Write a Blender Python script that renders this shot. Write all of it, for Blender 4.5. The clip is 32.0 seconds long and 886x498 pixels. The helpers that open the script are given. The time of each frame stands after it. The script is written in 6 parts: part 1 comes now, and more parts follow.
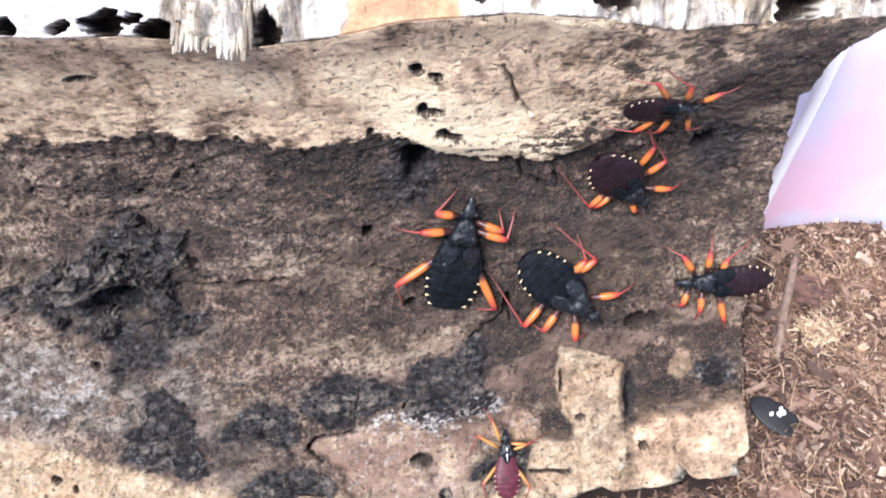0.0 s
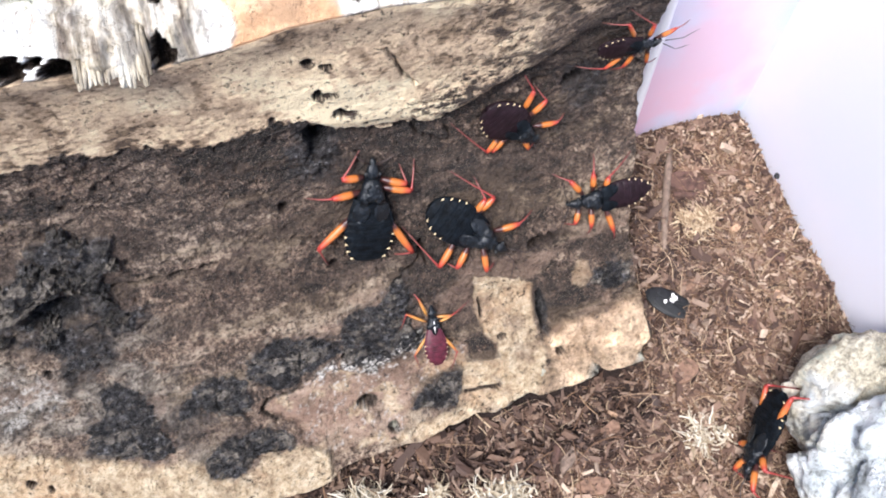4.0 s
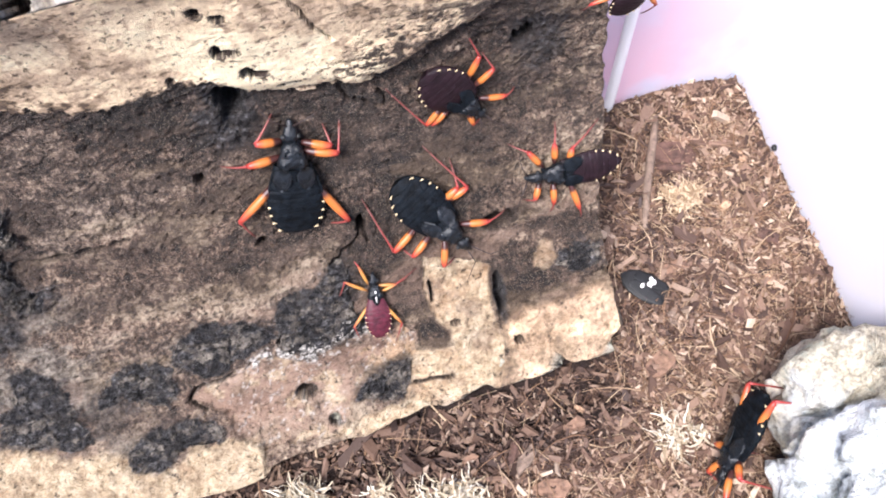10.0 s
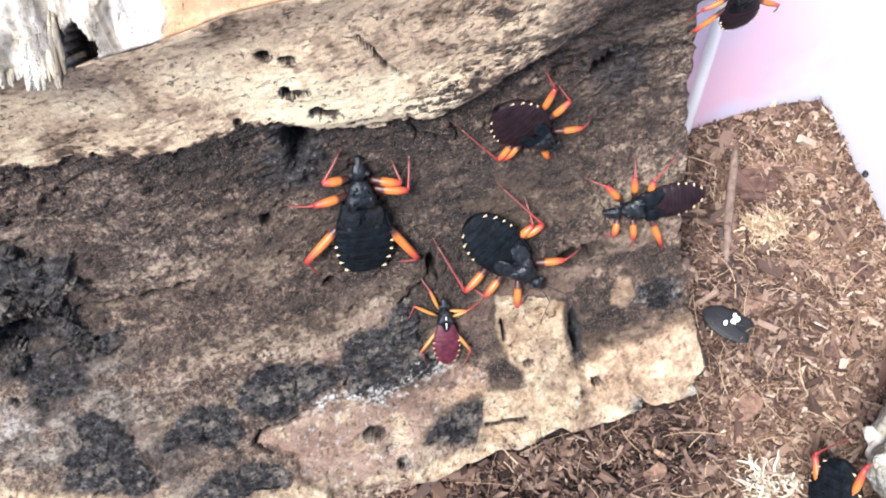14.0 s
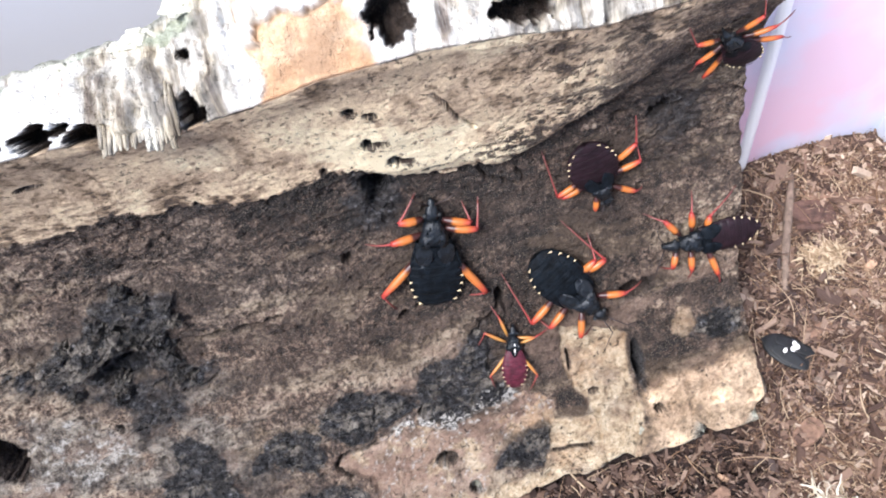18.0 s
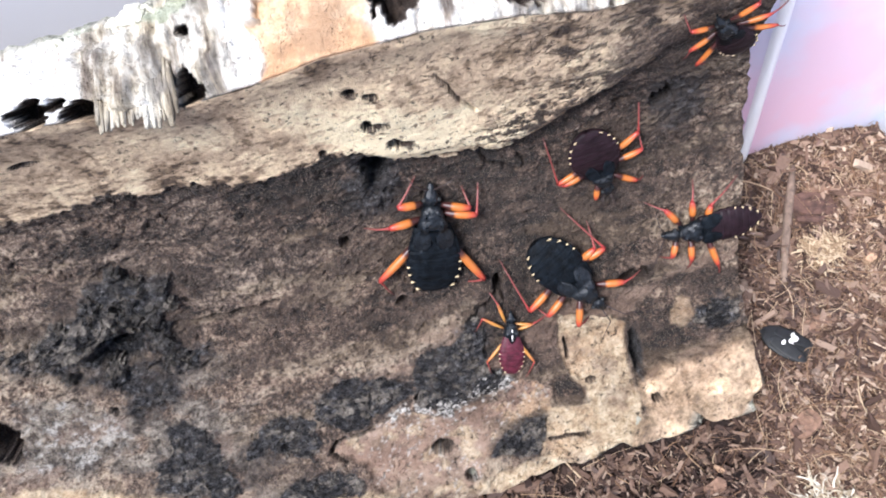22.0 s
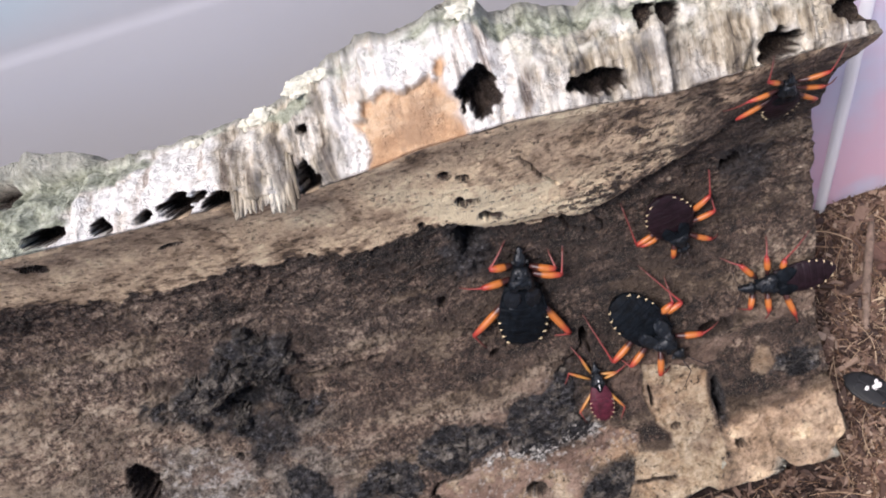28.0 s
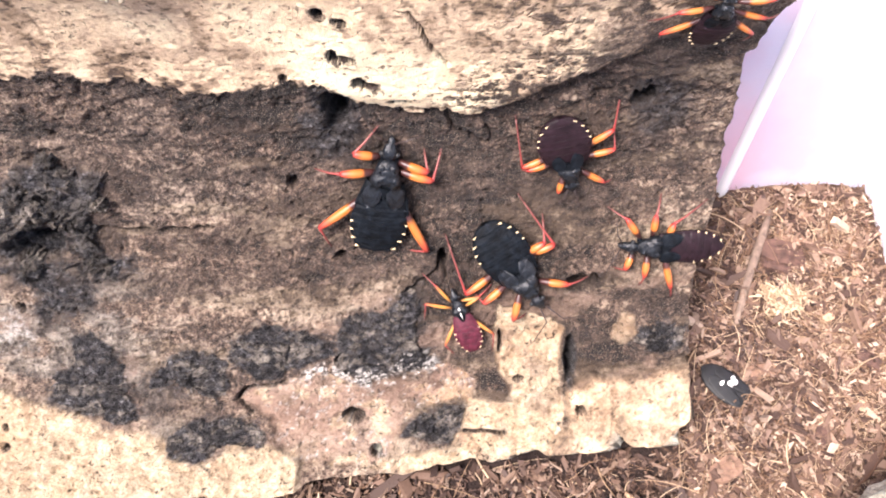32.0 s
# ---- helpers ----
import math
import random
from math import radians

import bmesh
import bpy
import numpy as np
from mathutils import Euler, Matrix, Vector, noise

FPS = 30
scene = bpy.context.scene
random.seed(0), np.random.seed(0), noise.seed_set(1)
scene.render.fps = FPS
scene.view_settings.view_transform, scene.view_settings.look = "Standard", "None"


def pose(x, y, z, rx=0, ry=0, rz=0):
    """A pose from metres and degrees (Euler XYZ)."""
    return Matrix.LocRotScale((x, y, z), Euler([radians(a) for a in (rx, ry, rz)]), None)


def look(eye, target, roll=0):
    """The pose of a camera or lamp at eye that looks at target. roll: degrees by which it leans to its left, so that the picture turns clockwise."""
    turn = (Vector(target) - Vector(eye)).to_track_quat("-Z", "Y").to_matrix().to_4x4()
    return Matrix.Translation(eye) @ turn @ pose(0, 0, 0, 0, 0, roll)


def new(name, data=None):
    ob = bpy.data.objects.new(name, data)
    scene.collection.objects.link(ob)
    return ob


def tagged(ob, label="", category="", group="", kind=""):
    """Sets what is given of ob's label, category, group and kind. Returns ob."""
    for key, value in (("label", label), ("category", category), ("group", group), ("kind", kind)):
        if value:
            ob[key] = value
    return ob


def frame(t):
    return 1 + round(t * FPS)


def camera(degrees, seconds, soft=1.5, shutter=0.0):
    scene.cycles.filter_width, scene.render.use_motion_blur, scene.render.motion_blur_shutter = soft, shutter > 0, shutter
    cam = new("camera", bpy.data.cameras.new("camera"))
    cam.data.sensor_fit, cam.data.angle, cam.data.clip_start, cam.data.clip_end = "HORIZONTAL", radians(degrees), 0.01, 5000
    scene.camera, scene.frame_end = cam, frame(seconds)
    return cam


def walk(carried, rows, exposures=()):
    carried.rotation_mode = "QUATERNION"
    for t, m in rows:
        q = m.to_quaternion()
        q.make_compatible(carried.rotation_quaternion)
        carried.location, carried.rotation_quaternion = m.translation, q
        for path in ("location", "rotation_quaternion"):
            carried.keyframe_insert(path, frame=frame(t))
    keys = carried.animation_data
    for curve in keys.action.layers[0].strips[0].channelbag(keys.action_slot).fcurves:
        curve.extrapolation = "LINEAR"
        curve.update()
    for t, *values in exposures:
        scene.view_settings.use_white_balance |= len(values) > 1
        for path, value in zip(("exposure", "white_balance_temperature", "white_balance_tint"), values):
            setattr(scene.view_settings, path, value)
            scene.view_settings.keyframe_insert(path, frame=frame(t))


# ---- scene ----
# ---------------------------------------------------------------- camera
cam = camera(54.7, 32.0, soft=1.9)
PATH = [
    (0, (-0.12727, -0.11399, 0.28365), (-0.11794, 0.02433, 0.07561), 0.10),
    (0.5, (-0.10427, -0.13902, 0.31069), (-0.09512, -0.00243, 0.10150), -1.47),
    (1, (-0.10759, -0.16858, 0.33245), (-0.09602, -0.02704, 0.12670), -1.10),
    (1.5, (-0.11296, -0.16751, 0.31219), (-0.10202, -0.02404, 0.10775), -1.44),
    (2, (-0.11455, -0.15573, 0.31723), (-0.10566, -0.02237, 0.10595), -3.32),
    (2.5, (-0.11129, -0.11995, 0.32474), (-0.09340, 0.00262, 0.10758), -3.82),
    (3, (-0.12160, -0.11184, 0.30436), (-0.08770, 0.00255, 0.08466), 0.63),
    (3.5, (-0.13037, -0.11201, 0.31213), (-0.09546, -0.00127, 0.09073), 1.98),
    (5.5, (-0.12950, -0.11797, 0.30077), (-0.10258, -0.00407, 0.07986), 0.08),
    (6, (-0.13450, -0.11747, 0.29692), (-0.10809, -0.00171, 0.07692), 0.67),
    (6.5, (-0.13912, -0.11392, 0.29031), (-0.11285, -0.00017, 0.06924), 1.19),
    (7, (-0.13855, -0.11295, 0.28971), (-0.11205, -0.00073, 0.06790), 1.41),
    (7.5, (-0.13777, -0.11458, 0.29565), (-0.11302, -0.00186, 0.07388), 0.34),
    (8, (-0.13380, -0.11056, 0.29364), (-0.11160, 0.00347, 0.07227), -2.00),
    (8.5, (-0.10578, -0.10536, 0.29181), (-0.08406, 0.00771, 0.06990), -3.00),
    (9, (-0.10434, -0.10660, 0.28939), (-0.08118, 0.00582, 0.06731), -2.49),
    (9.5, (-0.10613, -0.10546, 0.28627), (-0.08230, 0.00250, 0.06205), -1.49),
    (10, (-0.09845, -0.10442, 0.28672), (-0.07639, 0.00061, 0.06092), -2.02),
    (10.5, (-0.09841, -0.10337, 0.28100), (-0.07814, 0.00045, 0.05448), -1.51),
    (11, (-0.10264, -0.10054, 0.27218), (-0.08434, 0.00704, 0.04726), -0.91),
    (11.5, (-0.10348, -0.09971, 0.27432), (-0.08820, 0.01347, 0.05193), -2.75),
    (12, (-0.10399, -0.09584, 0.27786), (-0.09246, 0.01681, 0.05497), -5.53),
    (12.5, (-0.10519, -0.09586, 0.28526), (-0.09938, 0.01779, 0.06266), -8.61),
    (13, (-0.10407, -0.09445, 0.28532), (-0.09988, 0.01878, 0.06247), -9.58),
    (13.5, (-0.10161, -0.09036, 0.28024), (-0.09381, 0.02103, 0.05656), -9.01),
    (15.5, (-0.10409, -0.09323, 0.28235), (-0.09583, 0.01748, 0.05835), -9.26),
    (16, (-0.10453, -0.09412, 0.28606), (-0.09896, 0.01936, 0.06337), -10.70),
    (16.5, (-0.10397, -0.09375, 0.29046), (-0.10129, 0.02269, 0.06925), -12.46),
    (17, (-0.10373, -0.09437, 0.29243), (-0.10355, 0.02440, 0.07245), -13.74),
    (17.5, (-0.10385, -0.09670, 0.29825), (-0.10722, 0.02489, 0.07984), -15.28),
    (18, (-0.10457, -0.09697, 0.29672), (-0.11119, 0.02539, 0.07881), -16.47),
    (18.5, (-0.10467, -0.09640, 0.29667), (-0.11203, 0.02514, 0.07832), -16.84),
    (19, (-0.10405, -0.09660, 0.29805), (-0.11222, 0.02503, 0.07978), -17.11),
    (19.5, (-0.10469, -0.09578, 0.29612), (-0.11196, 0.02501, 0.07735), -16.71),
    (20, (-0.10510, -0.09652, 0.29485), (-0.11074, 0.02365, 0.07569), -15.87),
    (20.5, (-0.10692, -0.09793, 0.29156), (-0.11169, 0.02198, 0.07224), -14.84),
    (21, (-0.10670, -0.09988, 0.29413), (-0.11215, 0.02097, 0.07535), -14.68),
    (21.5, (-0.10658, -0.09866, 0.29322), (-0.11249, 0.02226, 0.07449), -15.06),
    (22, (-0.10574, -0.09804, 0.29413), (-0.11188, 0.02255, 0.07523), -15.50),
    (22.5, (-0.10490, -0.09658, 0.29511), (-0.11145, 0.02385, 0.07613), -15.95),
    (23, (-0.10455, -0.09661, 0.29737), (-0.11235, 0.02469, 0.07891), -16.68),
    (23.5, (-0.10537, -0.10050, 0.30137), (-0.11698, 0.02312, 0.08438), -17.96),
    (24, (-0.10551, -0.10285, 0.30427), (-0.12167, 0.02314, 0.08894), -19.65),
    (24.5, (-0.10436, -0.10349, 0.30857), (-0.12441, 0.02456, 0.09479), -21.28),
    (25, (-0.10354, -0.10344, 0.31118), (-0.12568, 0.02673, 0.09890), -22.14),
    (25.5, (-0.10360, -0.10349, 0.31121), (-0.12667, 0.02804, 0.09986), -22.49),
    (27.5, (-0.10294, -0.10634, 0.31599), (-0.13102, 0.02621, 0.10590), -24.17),
    (28, (-0.10195, -0.10626, 0.31872), (-0.13165, 0.02909, 0.11063), -24.92),
    (28.5, (-0.10141, -0.10592, 0.32074), (-0.13229, 0.03179, 0.11439), -25.76),
    (29, (-0.09661, -0.09601, 0.31488), (-0.12406, 0.04209, 0.10829), -25.03),
    (29.5, (-0.09994, -0.10035, 0.30667), (-0.11736, 0.03628, 0.09803), -18.11),
    (30, (-0.09520, -0.10959, 0.28964), (-0.09957, 0.02694, 0.08025), -7.03),
    (30.5, (-0.09400, -0.09744, 0.28133), (-0.09475, 0.03440, 0.06892), -1.15),
    (31, (-0.09565, -0.10199, 0.26167), (-0.09431, 0.02234, 0.04478), 1.50),
    (31.5, (-0.09582, -0.10094, 0.27274), (-0.09819, 0.01681, 0.05222), -1.55),
    (32, (-0.09520, -0.10404, 0.27821), (-0.09765, 0.01781, 0.05992), -2.02),
]

EXPOSURES = [(0, 1.0, 5900, 17), (1, 1.0, 6000, 14), (3, 0.80, 6000, 13), (5.5, 0.80, 6050, 15), (8, 0.84, 6100, 16), (9.2, 1.08, 6100, 16), (11, 1.10, 6100, 19), (13, 1.10, 6000, 15), (15.5, 1.08, 5900, 13), (17.2, 1.10, 5850, 13), (17.8, 0.80, 5850, 13), (19, 0.82, 5850, 13), (23.5, 0.78, 5850, 14), (25.2, 0.24, 5950, 16), (28.0, 0.10, 6250, 19), (28.9, -0.42, 6650, 21), (29.2, -0.34, 6700, 22), (30.0, 0.70, 6900, 24), (31.3, 1.42, 6650, 24), (32, 1.45, 6600, 22)]
walk(cam, [(t, look(eye, target, roll)) for t, eye, target, roll in PATH], EXPOSURES)

MM = 0.001

# ---------------------------------------------------------------- world and sun
SUN_EL, SUN_AZ = radians(59), radians(-136)
world = bpy.data.worlds.new("daylight")
world.use_nodes = True
scene.world = world
sky = world.node_tree.nodes.new("ShaderNodeTexSky")
sky.sky_type = "NISHITA"
sky.sun_disc = False
sky.sun_elevation = SUN_EL
sky.sun_rotation = SUN_AZ
bg = world.node_tree.nodes["Background"]
bg.inputs["Strength"].default_value = 0.095
world.node_tree.links.new(sky.outputs[0], bg.inputs["Color"])
sun = bpy.data.lights.new("sun", "SUN")
sun.energy = 4.7
sun.angle = radians(24)
sun.color = (1.0, 0.95, 0.88)
sun_ob = new("sun", sun)
sun_dir = Vector((math.sin(SUN_AZ) * math.cos(SUN_EL), math.cos(SUN_AZ) * math.cos(SUN_EL), math.sin(SUN_EL)))
sun_ob.matrix_world = look(sun_dir * 2, (0, 0, 0))


# ---------------------------------------------------------------- materials
class Nodes:
    """Short writing of node trees."""

    def __init__(self, name):
        self.mat = bpy.data.materials.new(name)
        self.mat.use_nodes = True
        self.t = self.mat.node_tree
        self.bsdf = self.t.nodes["Principled BSDF"]
        self.co = self.t.nodes.new("ShaderNodeTexCoord").outputs["Object"]

    def n(self, kind, **sockets):
        node = self.t.nodes.new(kind)
        for key, value in sockets.items():
            self.put(node.inputs[key.replace("_", " ")], value)
        return node

    def put(self, socket, value):
        if isinstance(value, bpy.types.NodeSocket):
            self.t.links.new(value, socket)
        else:
            socket.default_value = value

    def noise(self, scale, detail=4.0, rough=0.6, stretch=None, seed=0.0):
        co = self.co
        m = self.n("ShaderNodeMapping", Vector=co)
        m.inputs["Location"].default_value = (seed, seed * 0.7, seed * 1.3)
        if stretch:
            m.inputs["Scale"].default_value = stretch
        node = self.n("ShaderNodeTexNoise", Vector=m.outputs[0], Scale=scale, Detail=detail, Roughness=rough)
        return node.outputs["Fac"]

    def ramp(self, value, stops):
        node = self.n("ShaderNodeValToRGB", Fac=value)
        el = node.color_ramp.elements
        while len(el) < len(stops):
            el.new(0.5)
        for e, (p, c) in zip(el, stops):
            e.position = p
            e.color = (*c, 1) if len(c) == 3 else c
        return node.outputs["Color"]

    def span(self, value, a, b):
        node = self.n("ShaderNodeMapRange", Value=value)
        node.inputs["From Min"].default_value, node.inputs["From Max"].default_value = a, b
        return node.outputs["Result"]

    def mix(self, fac, a, b, how="MIX"):
        node = self.t.nodes.new("ShaderNodeMix")
        node.data_type, node.blend_type = "RGBA", how
        self.put(node.inputs["Factor"], fac)
        for socket, v in ((node.inputs[6], a), (node.inputs[7], b)):
            self.put(socket, (*v, 1) if isinstance(v, tuple) and len(v) == 3 else v)
        return node.outputs[2]

    def math(self, how, a, b=0.0):
        node = self.t.nodes.new("ShaderNodeMath")
        node.operation = how
        self.put(node.inputs[0], a)
        self.put(node.inputs[1], b)
        return node.outputs[0]

    def attr(self, name):
        node = self.t.nodes.new("ShaderNodeAttribute")
        node.attribute_name = name
        return node

    def island(self):
        return self.t.nodes.new("ShaderNodeNewGeometry").outputs["Random Per Island"]

    def done(self, color, rough=0.8, bump=None, strength=0.5, distance=0.001, **other):
        self.put(self.bsdf.inputs["Base Color"], (*color, 1) if isinstance(color, tuple) and len(color) == 3 else color)
        self.put(self.bsdf.inputs["Roughness"], rough)
        for key, value in other.items():
            self.put(self.bsdf.inputs[key.replace("_", " ")], value)
        if bump is not None:
            b = self.n("ShaderNodeBump", Height=bump, Strength=strength, Distance=distance)
            self.t.links.new(b.outputs[0], self.bsdf.inputs["Normal"])
        return self.mat


def bark_material():
    """Weathered decayed wood: damp brown that also carries painted shade, tan, cream, char black, bleached rim, fresh
    orange break, lichen green.
    """
    k = Nodes("decayed_wood")
    na, nb = k.attr("stain_a"), k.attr("stain_b")
    a = k.n("ShaderNodeSeparateColor", Color=na.outputs["Color"])
    b = k.n("ShaderNodeSeparateColor", Color=nb.outputs["Color"])
    tan, char, cream, pink = a.outputs[0], a.outputs[1], a.outputs[2], na.outputs["Alpha"]
    rim, orange, green, mould = b.outputs[0], b.outputs[1], b.outputs[2], nb.outputs["Alpha"]
    grain = k.noise(75, 7, 0.7, (0.5, 1, 1))
    fine = k.noise(230, 7, 0.76)
    tiny = k.noise(850, 5, 0.75, seed=3)
    spk = k.noise(2600, 2, 0.6, seed=13)
    blot = k.noise(34, 5, 0.65, (0.55, 1, 1), seed=7)
    hue = k.noise(22, 4, 0.6, (0.7, 1, 1), seed=17)
    tone = k.attr("tone").outputs["Fac"]
    streaky = k.noise(420, 5, 0.7, (0.7, 1, 1), seed=11)
    t = k.math("ADD", tone, k.math("MULTIPLY", k.math("SUBTRACT", fine, 0.5), 1.6))
    t = k.math("ADD", t, k.math("MULTIPLY", k.math("SUBTRACT", tiny, 0.5), 2.3))
    t = k.math("ADD", t, k.math("MULTIPLY", k.math("SUBTRACT", streaky, 0.5), 0.5))
    brown = k.ramp(t, [(0.0, (0.011, 0.0075, 0.006)), (0.22, (0.043, 0.0255, 0.0175)), (0.42, (0.112, 0.0715, 0.0515)), (0.60, (0.226, 0.156, 0.112)), (0.78, (0.375, 0.283, 0.200)), (1.0, (0.55, 0.45, 0.33))])
    brown = k.mix(k.math("MULTIPLY", k.span(hue, 0.50, 0.66), 0.35), brown, k.ramp(t, [(0.0, (0.012, 0.011, 0.011)), (0.42, (0.088, 0.076, 0.066)), (0.8, (0.33, 0.285, 0.235))]))
    brown = k.mix(k.math("MULTIPLY", k.span(spk, 0.58, 0.64), 0.5), brown, (0.44, 0.35, 0.26))
    fine_t = k.noise(260, 6, 0.72, (0.9, 0.8, 0.8), seed=43)
    blot_t = k.noise(60, 5, 0.65, (1, 0.55, 0.55), seed=47)
    tt = k.math("ADD", tone, k.math("MULTIPLY", k.math("SUBTRACT", fine_t, 0.5), 0.65))
    tt = k.math("ADD", tt, k.math("MULTIPLY", k.math("SUBTRACT", blot_t, 0.5), 0.6))
    tt = k.math("ADD", tt, k.math("MULTIPLY", k.math("SUBTRACT", tiny, 0.5), 0.75))
    tanc = k.ramp(tt, [(0.12, (0.075, 0.050, 0.034)), (0.36, (0.28, 0.198, 0.120)), (0.56, (0.50, 0.366, 0.243)), (0.74, (0.70, 0.543, 0.346)), (0.94, (0.87, 0.74, 0.49))])
    tanc = k.mix(k.math("MULTIPLY", k.span(k.noise(330, 4, 0.7, (1, 0.5, 0.5), seed=21), 0.63, 0.67), 0.85), tanc, (0.11, 0.075, 0.05))
    creamc = k.ramp(fine, [(0.34, (0.27, 0.18, 0.105)), (0.48, (0.56, 0.43, 0.275)), (0.62, (0.78, 0.66, 0.47))])
    creamc = k.mix(k.math("MULTIPLY", k.span(blot, 0.50, 0.66), 0.65), creamc, (0.58, 0.36, 0.20))
    creamc = k.mix(k.math("MULTIPLY", k.span(tiny, 0.56, 0.66), 0.6), creamc, (0.22, 0.15, 0.10))
    pinkc = k.ramp(grain, [(0.34, (0.185, 0.112, 0.082)), (0.50, (0.37, 0.245, 0.178)), (0.64, (0.54, 0.40, 0.305))])
    pinkc = k.mix(k.math("MULTIPLY", k.span(tiny, 0.56, 0.68), 0.4), pinkc, (0.106, 0.067, 0.053))
    flake = k.noise(620, 6, 0.74, (0.75, 1, 1), seed=19)
    # palest stop paints glints on the char
    charc = k.ramp(flake, [(0.40, (0.006, 0.006, 0.007)), (0.48, (0.030, 0.029, 0.031)), (0.56, (0.092, 0.089, 0.093)), (0.63, (0.21, 0.205, 0.205)), (0.71, (0.55, 0.55, 0.55))])
    charc = k.mix(k.math("MULTIPLY", k.span(fine, 0.52, 0.60), 0.6), charc, (0.105, 0.090, 0.078))
    charc = k.mix(k.math("MULTIPLY", k.span(k.noise(150, 5, 0.7, (0.6, 1, 1), seed=71), 0.54, 0.44), 0.6), charc, (0.014, 0.014, 0.016))
    mouldc = k.ramp(tiny, [(0.40, (0.10, 0.095, 0.09)), (0.47, (0.38, 0.355, 0.32)), (0.54, (0.76, 0.73, 0.67))])
    streak = k.noise(330, 5, 0.65, (1, 0.12, 0.12), seed=5)
    rimc = k.ramp(streak, [(0.30, (0.16, 0.115, 0.085)), (0.37, (0.52, 0.44, 0.37)), (0.43, (0.86, 0.83, 0.76)), (0.70, (0.92, 0.90, 0.85))])
    zone = k.span(k.noise(24, 2, 0.5, seed=37), 0.42, 0.54)
    rimc = k.mix(k.math("MULTIPLY", k.math("MULTIPLY", k.span(fine, 0.54, 0.62), zone), 0.7), rimc, (0.34, 0.27, 0.21))
    rimc = k.mix(k.math("MULTIPLY", k.math("MULTIPLY", k.span(k.noise(70, 4, 0.7, seed=31), 0.53, 0.62), zone), 0.6), rimc, (0.58, 0.47, 0.33))
    rimc = k.mix(k.math("MULTIPLY", k.math("SUBTRACT", 1.0, zone), 0.7), rimc, (0.90, 0.88, 0.83))
    fibre_zone = k.n("ShaderNodeSeparateColor", Color=k.attr("stain_c").outputs["Color"]).outputs[2]
    rimc = k.mix(k.math("MULTIPLY", k.math("MULTIPLY", k.span(streak, 0.53, 0.44), fibre_zone), 0.85), rimc, (0.15, 0.115, 0.09))
    rimc = k.mix(k.math("MULTIPLY", fibre_zone, 0.90), rimc, k.ramp(streak, [(0.34, (0.08, 0.062, 0.045)), (0.44, (0.30, 0.245, 0.165)), (0.54, (0.56, 0.485, 0.355)), (0.64, (0.80, 0.74, 0.60))]))
    rimc = k.mix(k.math("MULTIPLY", k.math("MULTIPLY", k.span(k.noise(105, 4, 0.6, (1, 0.5, 0.5), seed=61), 0.52, 0.60), fibre_zone), 0.75), rimc, (0.17, 0.155, 0.14))
    moss_c = k.ramp(k.noise(190, 6, 0.72, seed=53), [(0.36, (0.10, 0.10, 0.075)), (0.43, (0.38, 0.365, 0.28)), (0.50, (0.68, 0.645, 0.53)), (0.62, (0.88, 0.85, 0.76))])
    rimc = k.mix(k.math("MULTIPLY", k.n("ShaderNodeSeparateColor", Color=k.attr("stain_c").outputs["Color"]).outputs[1], 0.85), rimc, moss_c)
    orange_stain = k.span(k.noise(140, 5, 0.65, (1, 0.5, 0.5), seed=67), 0.50, 0.60)
    orangec = k.ramp(grain, [(0.36, (0.36, 0.197, 0.10)), (0.50, (0.555, 0.345, 0.192)), (0.62, (0.73, 0.53, 0.345))])
    orangec = k.mix(k.math("MULTIPLY", orange_stain, 0.55), orangec, (0.30, 0.185, 0.11))
    greenc = k.ramp(fine, [(0.36, (0.12, 0.13, 0.09)), (0.52, (0.42, 0.44, 0.33)), (0.66, (0.74, 0.74, 0.63))])
    pore = k.math("MULTIPLY", k.math("SUBTRACT", 1.0, orange), k.math("MULTIPLY", k.span(k.noise(560, 3, 0.6, seed=41), 0.60, 0.66), k.span(k.noise(90, 4, 0.7, seed=27), 0.42, 0.54)))
    vor2 = k.n("ShaderNodeTexVoronoi", Vector=k.co, Scale=1250.0).outputs["Distance"]
    crumb = k.math("MULTIPLY", k.span(vor2, 0.42, 0.22), k.span(k.noise(160, 4, 0.7, seed=33), 0.45, 0.60))
    nc = k.n("ShaderNodeSeparateColor", Color=k.attr("stain_c").outputs["Color"])
    shade_damp, pale, ash = nc.outputs[0], nc.outputs[1], nc.outputs[2]
    palec = k.ramp(t, [(0.2, (0.10, 0.068, 0.045)), (0.45, (0.26, 0.195, 0.13)), (0.75, (0.45, 0.36, 0.26))])
    palec = k.mix(k.math("MULTIPLY", k.span(tiny, 0.52, 0.62), 0.7), palec, (0.062, 0.043, 0.029))
    ashc = k.ramp(fine, [(0.40, (0.056, 0.048, 0.043)), (0.50, (0.20, 0.175, 0.145)), (0.60, (0.40, 0.36, 0.30))])
    ashc = k.mix(k.math("MULTIPLY", k.span(tiny, 0.52, 0.62), 0.7), ashc, (0.039, 0.034, 0.031))
    # colour of damp wood, also of painted shade in holes and under the lip
    shade_dampc = k.ramp(fine, [(0.40, (0.020, 0.014, 0.011)), (0.50, (0.048, 0.031, 0.024)), (0.62, (0.095, 0.066, 0.048))])
    shade_dampc = k.mix(k.math("MULTIPLY", k.span(spk, 0.55, 0.66), 0.6), shade_dampc, (0.168, 0.123, 0.090))
    brown = k.mix(pale, brown, palec)
    brown = k.mix(ash, brown, ashc)
    brown = k.mix(shade_damp, brown, shade_dampc)
    c = k.mix(tan, brown, tanc)
    c = k.mix(pink, c, pinkc)
